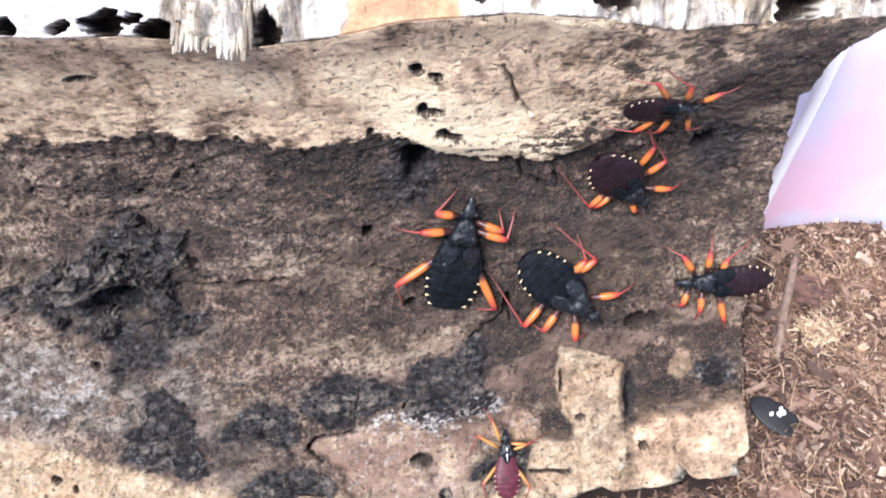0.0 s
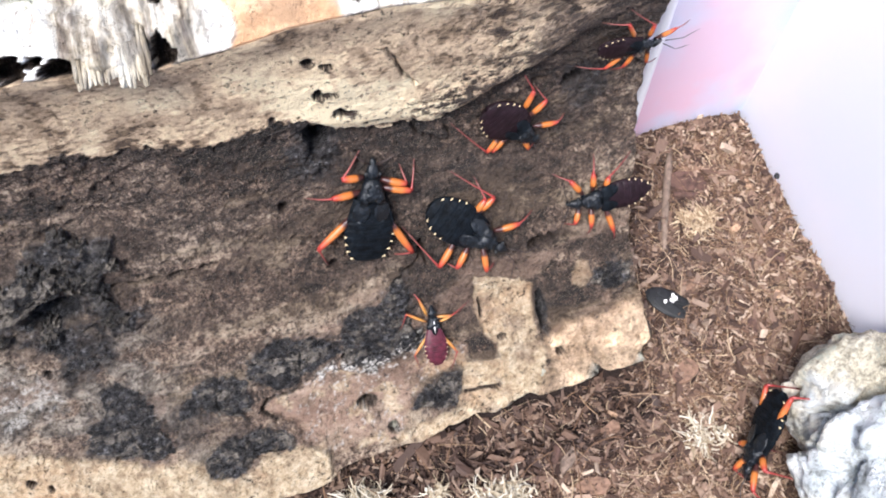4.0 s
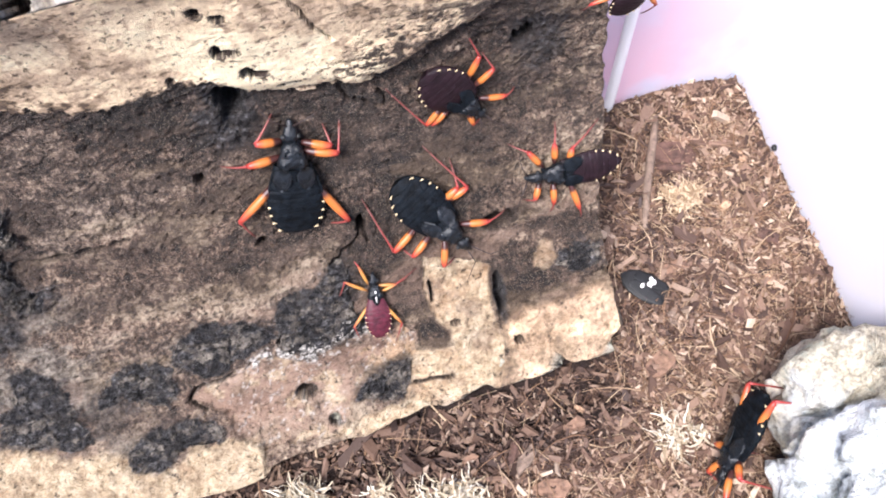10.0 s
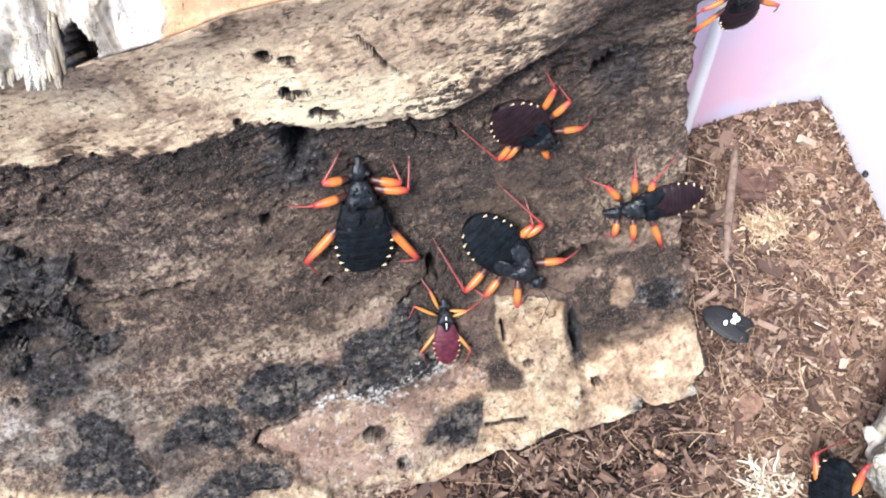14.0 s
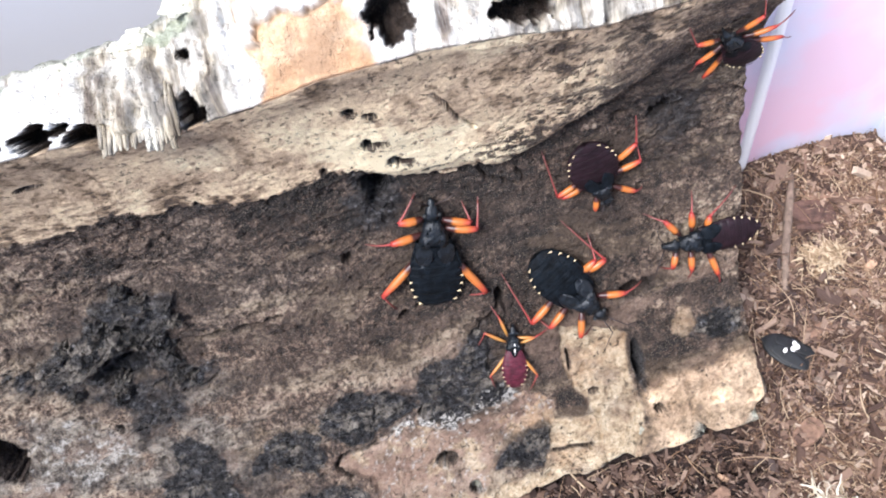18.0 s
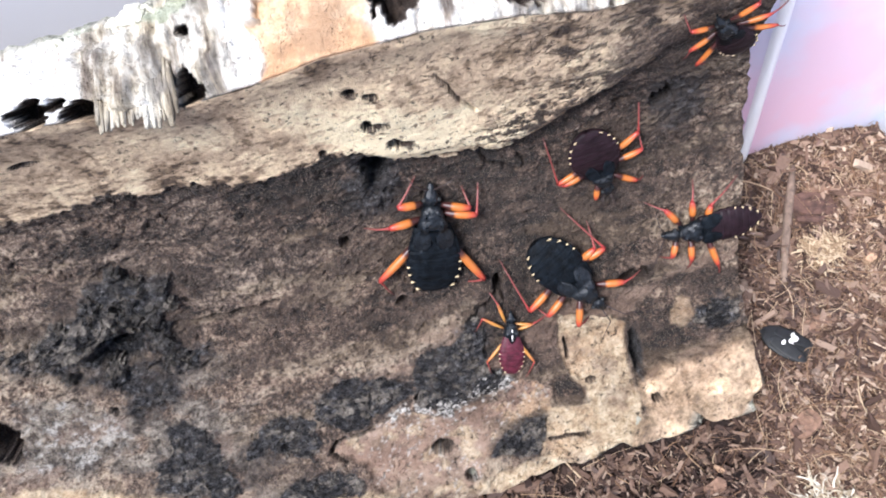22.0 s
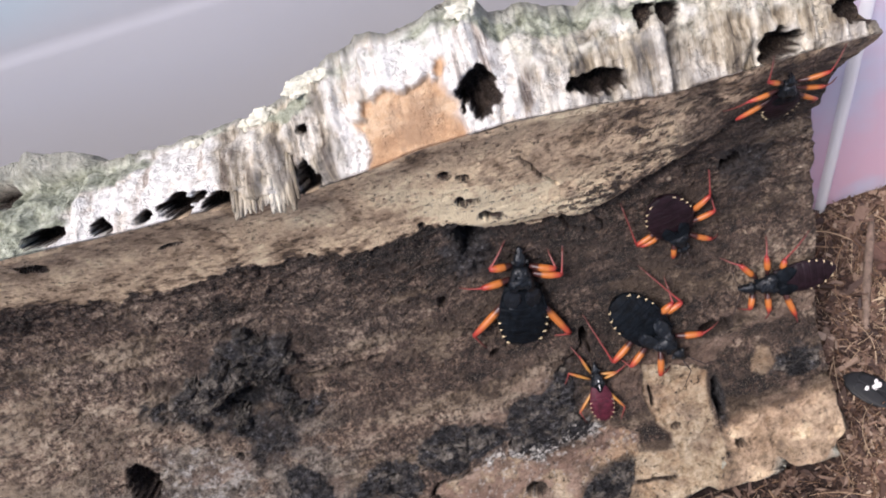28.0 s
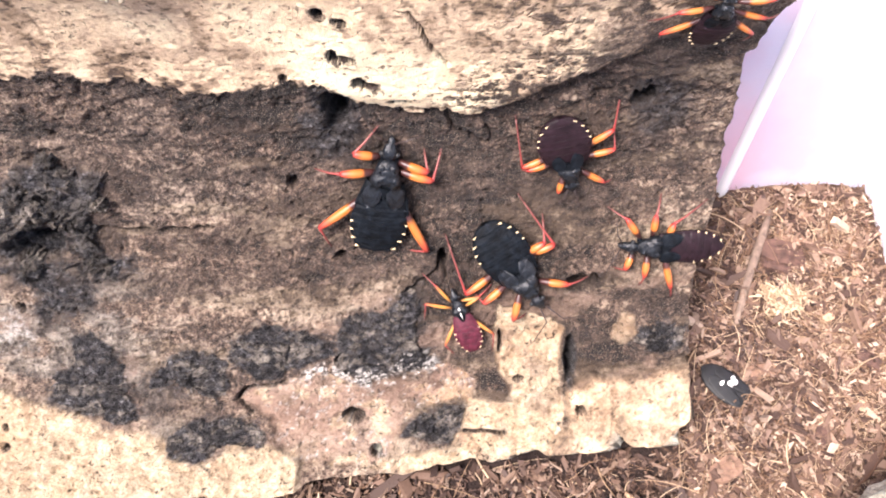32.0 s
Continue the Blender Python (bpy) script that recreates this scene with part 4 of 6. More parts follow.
    pale = smooth(fbm(xm / 24 + 7, sm / 6.5, 4, 107) + ragged * 0.08, 0.56, 0.66) * 0.8 * smooth(zmm - tz, -12, -22)
    pale = np.maximum(pale, 0.8 * smooth(np.abs(sm - 66 - 0.12 * (xm + 110)) + ragged * 5, 8, 2) * smooth(xm, -155, -138) * smooth(xm, -100, -108))
    ash = smooth(xm, -165, -205) * smooth(sm + warp, 84, 64) * smooth(fbm(xm / 9, sm / 6, 4, 109), 0.38, 0.55)
    ash = np.maximum(np.maximum(ash * 0.8, 0.85 * ashen), 0.9 * plate)
    shade_damp = np.maximum(shade_damp, 0.6 * smooth(np.hypot((xm + 183.5) / 3.4, (sm - 103.5) / 3) + ragged * 0.7, 1.1, 0.7))
    shade_damp = np.maximum(shade_damp, 0.7 * np.maximum(within(SCAB, 2.5, 1.6, 4.5), within(PLATE, 2.5, 1.6, 3.0)) * smooth(fbm(xm / 5, sm / 4, 4, 149, 0.6), 0.34, 0.54))
    shade_damp = np.maximum(shade_damp, 0.75 * smooth(zmm - tz, 15, 1) * smooth(zmm - tz, -5, 1) * smooth(xm + warp, -96, -80) * smooth(fbm(xm / 2.6, sm / 2.2, 4, 151, 0.62), 0.47, 0.55))
    shade_damp = np.maximum(shade_damp, 0.75 * within(DUSKY, 4.0, 1.8, -1.5) * smooth(fbm(xm / 7, sm / 4.5, 4, 157, 0.6), 0.36, 0.56))
    # band under the lip: damp wood plus the lip's shade, as colour
    shade_damp = np.maximum(shade_damp, 0.70 * within(SHADY, 7.0, 2.2) * smooth(fbm(xm / 8, sm / 6, 4, 159, 0.6), 0.34, 0.58) * (1 - tan))
    tan_shape = tan
    shade_damp = np.maximum(shade_damp, 0.55 * smooth(np.hypot((xm + 62) / 17, (sm - 63) / 12) + ragged * 0.7, 1.1, 0.6) * smooth(fbm(xm / 5, sm / 4, 4, 173), 0.36, 0.54))
    spotted = within(SPOTTED, 4.0, 2.0) * smooth(fbm(xm / 2.8, sm / 2.2, 4, 165, 0.64), 0.50, 0.53)
    spotted = np.maximum(spotted, 0.8 * tan * smooth(xm + warp, -92, -70) * smooth(fbm(xm / 2.2, sm / 1.8, 4, 167, 0.64), 0.57, 0.61))
    shade_damp = np.maximum(shade_damp, spotted)
    strip = smooth(xm + warp * 0.8, -36, -27) * smooth(sm, 50, 60) * smooth(sm, 146, 132) * (1 - velvet)
    shade_damp = shade_damp * (1 - 0.85 * strip)
    shade_damp = np.maximum(shade_damp, 0.85 * strip * smooth(fbm(xm / 2.6, sm / 2.4, 4, 169, 0.64), 0.52, 0.58))
    pores = smooth(fbm(xm / 1.5, sm / 1.4, 2, 171, 0.6), 0.66, 0.72) * smooth(sm, 40, 52)
    shade_damp = np.maximum(shade_damp, 0.9 * pores * (1 - tan))
    shade_damp = np.maximum(shade_damp, 0.95 * velvet * (0.6 + 0.4 * smooth(fbm(xm / 3, sm / 3, 3, 183), 0.40, 0.55)))
    tan = tan * (1 - 0.97 * np.maximum(spotted, 0.8 * shade_damp * smooth(xm, -100, -90)))
    stain_c = np.stack([np.clip(shade_damp, 0, 1), np.clip(pale, 0, 1), np.clip(ash, 0, 1), np.ones_like(shade_damp)], -1)
    D = 1.8 * plate + 1.0 * scab - 6.5 * hollow - 1.2 * sooty + 2.6 * within(SOOTY, 4.0, 1.0, 6.0) * (fbm(xm / 5, sm / 3.6, 4, 147, 0.6) - 0.5)
    D = D + 3.0 * (fbm(xm / 38, sm / 15, 4, 61) - 0.5) * (1 - 0.7 * tan_shape) + 2.0 * (fbm(xm / 8, sm / 5, 5, 67, 0.6) - 0.5) * (1 - 0.90 * tan_shape) + 0.9 * tan_shape * (fbm(xm / 11, sm / 19, 4, 69) - 0.5)
    D = D + (1.5 * (fbm(xm / 2.4, sm / 2.0, 3, 71, 0.65) - 0.5) + 0.8 * (fbm(xm / 1.2, sm / 1.1, 2, 73) - 0.5)) * (1 - 0.85 * tan_shape)
    split = np.abs(fbm(xm / 17, sm / 6.5, 3, 113) - 0.5)
    D = D - 0.9 * smooth(split, 0.016, 0.0) * smooth(fbm(xm / 14, sm / 14, 2, 115), 0.52, 0.60) * (1 - 0.97 * tan_shape)
    # layers: worn and sunk hollows, the creamy slab and the block at the broken end
    D = D - 1.5 * worn * (1 - tan_shape) - 1.9 * sunk - 1.6 * scoop - 2.0 * slot
    slab = smooth(xm + warp2 * 0.4, -144.4, -145.6) * smooth(sm, 20, 15)
    D = D + 2.0 * slab + 0.8 * creamy
    D = D + 0.8 * smooth(sm + 0.1 * (xm + 180) - 92, 0.0, 6.0) * smooth(sm + 0.1 * (xm + 180) - 92, 16.0, 6.0) * smooth(xm, -200, -194) * smooth(xm, -160, -172)
    lip = smooth(xm, -136, -112) * smooth(xm, -36, -62)
    lobe = smooth(tan_line(X) * 1000 - zmm + (fbm(xm / 15, sm / 30, 2, 41) - 0.5) * 8 + jag * 0.25, 5.5, -5.5)
    D = D + 0.5 * tan_shape + lobe * (2.6 * lip * smooth(rim_z(X) * 1000 - zmm, 0, 26)) - 1.4 * lip * smooth(zmm - tz, -9, -1) * (1 - tan_shape)
    D = D + char * (3.2 * (rough_char - 0.5) + 1.0 * (cr - 0.45) - 1.2 * gap + 0.2) * smooth(sm, 0, 8) * (1 - 0.7 * tan_shape)
    D = D - 1.6 * smooth(np.abs(depth_in(xm, sm, CHUNK) + 1.6 + 0.4 * jag), 1.8, 0.4) * smooth(sm, 18, 24) * smooth(xm, -62, -58)
    D = D + 4.2 * block + 2.6 * block * (fbm(xm / 9, sm / 8, 3, 133) - 0.5) + 1.8 * block * (fbm(xm / 2.8, sm / 2.4, 4, 175, 0.6) - 0.5)
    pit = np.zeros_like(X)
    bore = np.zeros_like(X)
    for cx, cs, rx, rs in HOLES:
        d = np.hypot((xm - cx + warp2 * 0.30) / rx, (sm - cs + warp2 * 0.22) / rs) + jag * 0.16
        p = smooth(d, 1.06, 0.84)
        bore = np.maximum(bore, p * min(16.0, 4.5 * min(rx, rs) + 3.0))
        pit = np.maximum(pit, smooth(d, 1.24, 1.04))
    rift = np.zeros_like(X)
    for ax, as_, bx, bs in CRACKS + BLOCK_EDGES:
        px, ps = xm - ax + warp2 * 0.35, sm - as_ + warp2 * 0.35
        lx, ls = bx - ax, bs - as_
        q = np.clip((px * lx + ps * ls) / (lx * lx + ls * ls), 0, 1)
        d = np.hypot(px - q * lx, ps - q * ls)
        D = D - 4.0 * smooth(d, 0.75, 0.15) * (1 - 0.4 * tan)
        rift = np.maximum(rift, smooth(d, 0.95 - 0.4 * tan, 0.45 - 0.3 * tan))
    tiny = fbm(xm / 1.9, sm / 1.9, 2, 77)
    D = D - 1.3 * smooth(tiny, 0.74, 0.80) * (1 - 0.8 * tan_shape)
    # holes and cracks darkened: their shade is put into the stain colour
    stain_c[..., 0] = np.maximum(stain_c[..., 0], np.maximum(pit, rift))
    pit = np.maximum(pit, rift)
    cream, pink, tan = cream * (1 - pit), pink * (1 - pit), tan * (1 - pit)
    taper = smooth(u, 1.0, 0.985)[None, :]
    D = D * MM * (0.25 + 0.75 * taper)
    bore = bore * MM * taper * (1 - 0.4 * lobe)
    soft_d = D.copy()
    for _ in range(3):
        soft_d = (soft_d + np.roll(soft_d, 4, 0) + np.roll(soft_d, -4, 0) + np.roll(soft_d, 4, 1) + np.roll(soft_d, -4, 1)) / 5
    bed = (X, S, Y + NY * soft_d, Z + NZ * soft_d, NY, NZ)
    inner = np.stack([X, Y + NY * D + (0.55 * 0.6 - 0.45 * NY) * bore, Z + NZ * D - (0.35 * 0.6 + 0.45 * NZ) * bore], -1)
    tan = tan * (1 - 0.85 * smooth(xm + warp, -78, -46) * smooth(fbm(xm / 8, sm / 10, 4, 119) - 0.10 * smooth(zmm - tz, 2, 26), 0.30, 0.52))
    chunk = block * (1 - pit)
    tan, cream = np.maximum(tan, 0.75 * chunk), cream * (1 - 0.75 * chunk)
    tone = np.where(chunk > 0.3, 0.50 + 1.0 * (fbm(xm / 7, sm / 6, 4, 141, 0.6) - 0.5), tone)
    tone = tone - 0.25 * chunk * smooth(depth_in(xm, sm, CHUNK) + 0.6 * jag, 3.0, 0.6) * smooth(sm, 16, 24)
    a_in = np.stack([tan, np.clip(char, 0, 1), np.clip(cream, 0, 1), np.clip(pink, 0, 1) * (1 - tan)], -1)
    b_in = np.zeros_like(a_in)
    b_in[..., 3] = np.clip(mould, 0, 1)
    b_in[..., 1] = 0.15 * block * smooth(fbm(xm / 7, sm / 6, 4, 129), 0.34, 0.56)
    # broken rim, bleached white
    xr = inner[:, -1, 0]
    XR = np.repeat(xr[:, None], n_rim, 1)
    F = np.repeat(f[None, :], len(xs), 0)
    xm, fm = XR * 1000, F * 26
    y0, z0 = inner[:, -1, 1], inner[:, -1, 2]
    zc = crest_z(xr) + 0.005 * (fbm(xr * 260, xr * 0 + 5.1, 4, 81) - 0.5)
    arch = np.sin(F * math.pi) * 0.0035
    YR = y0[:, None] + (0.051 - y0)[:, None] * F
    ZR = z0[:, None] + (zc - z0)[:, None] * F + arch
    wr = (fbm(xm / 5, fm / 5, 3, 83) - 0.5)
    fib = fbm(xm / 1.1 + wr * 2, fm / 14, 3, 87)
    rag = smooth(fbm(xm / 16, fm / 30, 2, 91), 0.40, 0.58)
    sheet = smooth(xm, -222, -212) * smooth(xm, -176, -184)
    DR = (5.5 - 3.8 * sheet) * wr + (1.2 + 3.6 * rag) * (1 - 0.7 * sheet) * (fib - 0.5) + (0.8 + 1.2 * rag) * (fbm(xm / 1.8, fm / 1.8, 3, 89) - 0.5)
    columns = smooth(xm + wr * 8, -96, -86) * smooth(F, 0.75, 0.55)
    DR = DR + 5.0 * columns * (fbm(xm / 2.2 + wr, fm / 40, 2, 153) - 0.5) - 3.2 * columns * smooth(fbm(xm / 6, fm / 9, 3, 155), 0.54, 0.62) + 2.2 * smooth(xm, -104, -94) * (fbm(xm / 4, fm / 4, 3, 177) - 0.5)
    # splintered fringe that hangs over the hollow
    hang = smooth(xm, -176, -173) * smooth(xm, -158, -166)
    DR = DR + 2.5 * hang * smooth(F, 0.5, 0.0)
    orange = smooth(xm + wr * 8, -141, -138) * smooth(xm + wr * 8, -113, -117) * smooth(F + wr * 0.25 - 0.006 * (xm + 127) + (fbm(xm / 4, fm / 4, 3, 179) - 0.5) * 0.3, 0.54, 0.50)
    DR = DR * (1 - 0.7 * orange) - 2.2 * orange
    bore = np.zeros_like(F)
    for cx, cf, rx, rf in RIM_HOLES:
        d = np.hypot((xm - cx + wr * 5) / rx, (F - cf + wr * 0.2) / rf) + (fbm(xm / 2.6, fm / 2.6, 3, 95, 0.5) - 0.5) * 0.55
        bore = np.maximum(bore, smooth(d, 1.05, 0.85) * min(14.0, 2.6 * rx + 3.0))
    green = smooth(fbm(xm / 13, fm / 7, 3, 93) + 0.5 * smooth(F, 0.45, 0.9) + 0.75 * smooth(xm, -205, -232) + 0.10 * smooth(xm, -108, -88), 0.86, 1.1)
    fade = smooth(F, 0.0, 0.05)
    DR = DR * MM * (0.2 + 0.8 * fade)
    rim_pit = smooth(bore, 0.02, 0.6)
    bore = bore * MM * np.clip(1 - F * 0.4, 0.2, 1)
    rim = np.stack([XR, YR - 0.45 * DR + 0.65 * bore, ZR + 0.89 * DR - 0.62 * bore], -1)
    a_r = np.zeros((*XR.shape, 4))
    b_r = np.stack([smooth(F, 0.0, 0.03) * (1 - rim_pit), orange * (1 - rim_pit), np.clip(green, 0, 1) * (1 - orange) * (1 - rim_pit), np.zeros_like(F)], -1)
    # outer side down to the foot
    oy = np.array([55, 61, 64, 63, 56, 42, 22, 5, -20, -40]) * MM
    oz = np.array([0, -18, -45, -75, -105, -130, -150, -163, -164, -164]) * MM
    k = np.linspace(0, 1, len(oy))
    ko = np.linspace(0, 1, 60)
    YO = np.interp(ko, k, oy)[None, :] + 0.03 * (xr[:, None] + 0.13) + 0.003 * (fbm(xr[:, None] * 80, ko[None, :] * 12, 3, 97) - 0.5)
    low = np.minimum(inner[:, 0, 2], 0.006)[:, None] - 0.006
    ZO = low + (zc[:, None] - low) * (1 + np.interp(ko, k, oz)[None, :] / 0.164)
    ZO = ZO + 0.003 * (fbm(xr[:, None] * 90, ko[None, :] * 14, 3, 99) - 0.5)
    XO = np.repeat(xr[:, None], 60, 1)
    XO = np.where(XO > -0.1, np.minimum(XO, end_x(np.clip(ZO, 0, 0.17)) + 0.001), XO)
    back = inner[:, 0, 1][:, None] + 0.017
    run = np.clip((ko[None, :] - 0.72) / 0.28, 0, 1)
    YO = np.where(run > 0, np.where(run < 0.6, np.maximum(YO, back), back + (inner[:, 0, 1][:, None] + 0.001 - back) * (run - 0.6) / 0.4), YO)
    ZO = np.where(run > 0.6, inner[:, 0, 2][:, None] - 0.004 + 0.002 * (run - 0.6) / 0.4, ZO)
    hump = smooth(xr, -0.192, -0.232)[:, None] * np.exp(-(((ko[None, :] - 0.10) / 0.09) ** 2))
    ZO = ZO + 0.022 * hump
    outer = np.stack([XO, YO, ZO], -1)
    a_o = np.zeros((*XO.shape, 4))
    b_o = np.stack([np.full_like(XO, 0.5), np.zeros_like(XO), np.full_like(XO, 0.6), np.zeros_like(XO)], -1)
    V = np.concatenate([inner, rim, outer], 1)
    A = np.concatenate([a_in, a_r, a_o], 1)
    B = np.concatenate([b_in, b_r, b_o], 1)
    n, m = V.shape[:2]
    i, j = np.meshgrid(np.arange(n - 1), np.arange(m), indexing="ij")
    q = np.stack([i * m + j, (i + 1) * m + j, (i + 1) * m + (j + 1) % m, i * m + (j + 1) % m], -1).reshape(-1, 4)
    faces = q.tolist()
    faces.append(list(range(m))[::-1])
    verts = V.reshape(-1, 3).tolist()
    C = np.zeros_like(A)
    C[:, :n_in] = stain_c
    # rim holes likewise carry their shade in the stain colour
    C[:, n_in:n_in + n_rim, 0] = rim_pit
    C[:, n_in:n_in + n_rim, 1] = smooth(xm + wr * 12, -110, -98) * (0.35 + 0.65 * smooth(fbm(xm / 6, fm / 6, 4, 139), 0.38, 0.56)) * smooth(F + wr * 0.5, 0.35, 0.62)
    C[:, n_in:n_in + n_rim, 2] = np.maximum(smooth(xm + wr * 10, -104, -88) * smooth(F + wr * 0.4, 0.95, 0.7), smooth(xm + wr * 4, -182, -177) * smooth(xm + wr * 4, -143, -149)) * (0.45 + 0.55 * smooth(fbm(xm / 7, fm / 12, 3, 131), 0.34, 0.56))
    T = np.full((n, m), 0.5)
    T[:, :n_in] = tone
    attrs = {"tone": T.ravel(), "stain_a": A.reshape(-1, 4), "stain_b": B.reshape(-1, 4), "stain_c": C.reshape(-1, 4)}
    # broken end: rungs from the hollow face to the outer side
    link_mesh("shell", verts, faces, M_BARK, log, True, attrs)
    end = V[-1]
    rows = 60
    face_side = end[np.linspace(0, n_in + n_rim - 1, rows).astype(int)]
    back_side = end[np.linspace(m - 1, n_in + n_rim, rows).astype(int)]
    cols = 14
    cv, cf = [], []
    for r in range(rows):
        for c in range(cols):
            p = face_side[r] * (1 - c / (cols - 1)) + back_side[r] * (c / (cols - 1))
            bulge = math.sin(math.pi * c / (cols - 1)) * (0.001 + 0.002 * hash01(r, c, 5))
            cv.append((p[0] + bulge, p[1], p[2]))
    for r in range(rows - 1):
        for c in range(cols - 1):
            cf.append((r * cols + c, r * cols + c + 1, (r + 1) * cols + c + 1, (r + 1) * cols + c))
    link_mesh("broken_end", cv, cf, M_BARK, log, True, {"stain_a": np.tile([0.3, 0.2, 0.2, 0.0], (len(cv), 1)), "stain_b": np.tile([0.0, 0, 0, 0], (len(cv), 1)), "stain_c": np.tile([0.5, 0, 0, 0], (len(cv), 1)), "tone": np.full(len(cv), 0.4)})
    lumps = random.Random(11)
    scabs = list(CRUSTS)
    while len(scabs) < len(CRUSTS) + 30:
        px, ps = lumps.uniform(-242, -188), lumps.uniform(78, 120)
        room = float(max(depth_in(np.array(px), np.array(ps), PLATE), depth_in(np.array(px), np.array(ps), SCAB), depth_in(np.array(px), np.array(ps), SOOTY) - 1.0))
        if room > -1.5:
            size, turn = lumps.uniform(2.0, 4.6), lumps.uniform(0, 6.3)
            ring = [(px + size * lumps.uniform(0.6, 1.15) * math.cos(turn + a), ps + 0.7 * size * lumps.uniform(0.6, 1.15) * math.sin(turn + a)) for a in np.linspace(0, 2 * math.pi, 9)[:-1]]
            scabs.append((ring, lumps.uniform(1.2, 2.6), lumps.choice([0.05, 0.25, 0.6]), GREY))
    for i, (ring, thick, sooty_share, label) in enumerate(scabs):
        crust_piece(log, bed, ring, thick, sooty_share, label, 300 + 7 * i)
    rs = random.Random(3)
    for i in range(58):
        sx = rs.uniform(-175, -159)
        x = sx * MM
        lo = Vector((x, float(bark_y(x, rim_z(x))), float(rim_z(x))))
        hi = Vector((x + rs.uniform(-1, 1) * MM, 0.051, float(crest_z(x))))
        out = Vector((0, -0.55, 0.83))
        reach = 0.14
        a, b = lo.lerp(hi, rs.uniform(0.25, 0.5)) + out * 0.0016, lo.lerp(hi, -rs.uniform(0.0, reach)) + out * rs.uniform(0.0008, 0.0024)
        b.y -= 0.001
        w = rs.uniform(0.0004, 0.0009)
        v, f, _ = tube([a, a.lerp(b, 0.35) + out * 0.0008, a.lerp(b, 0.75), b], [w * 0.5, w, w * 0.9, w * 0.45], 7)
        n = len(v)
        link_mesh("splinter", v, f, M_BARK, log, True, {"stain_a": np.zeros((n, 4)), "stain_b": np.tile([1.0, 0, 0, 0], (n, 1)), "stain_c": np.tile([0.0, 0, 1.0, 0], (n, 1))})
    for kx, ky, kz, kr in [(-152, 51, 168, 3.0), (-165, 51, 161.5, 2.6), (-147, 50, 171, 2.0), (-171, 51, 160, 1.8), (-186, 50, 159, 1.9), (-64, 50, 167, 2.8), (-50, 50, 165, 2.6), (-108, 49, 179, 2.4), (-22, 49, 155, 2.6)]:
        bm = bmesh.new()
        bmesh.ops.create_icosphere(bm, subdivisions=4, radius=1)
        for v in bm.verts:
            p = v.co.copy()
            q = 1 + 0.45 * noise.noise(p * 1.7 + Vector((kx, kz, 0))) + 0.25 * noise.noise(p * 4 + Vector((kz, kx, 0)))
            v.co = Vector((p.x * 1.5, p.y, p.z * 0.65)) * q * kr * MM + Vector((kx, ky, kz - 1)) * MM
        part("lichen_knob", bm, M_LICHEN, log, "pale grey green lichen knob")
    return log


build_log()
build_soil()


# ---------------------------------------------------------------- insects
def loft(rings, sides=20):
    """Verts and faces of a closed body along y. rings: (y, half width, height, base z)."""
    verts, faces = [], []
    for y, w, h, z in rings:
        for k in range(sides):
            a = 2 * math.pi * k / sides
            c, s = math.cos(a), math.sin(a)
            verts.append((w * math.copysign(abs(c) ** 0.85, c), y, z + h * (0.5 + 0.5 * math.copysign(abs(s) ** 0.8, s))))
    for i in range(len(rings) - 1):
        for k in range(sides):
            faces.append((i * sides + k, i * sides + (k + 1) % sides, (i + 1) * sides + (k + 1) % sides, (i + 1) * sides + k))
    faces.append(tuple(range(sides)))
    faces.append(tuple(range(len(verts) - sides, len(verts)))[::-1])
    return verts, faces


def belly_of(blunt, waist):
    """Half width of an abdomen from tail (0) to waist (1); a low blunt squares the tail off."""
    return lambda u: 0.5 * (math.sqrt(max(0.0, 1 - (1 - u / 0.50) ** 2)) ** blunt if u < 0.50 else 1 - (1 - waist) * ((u - 0.50) / 0.50) ** 1.6)


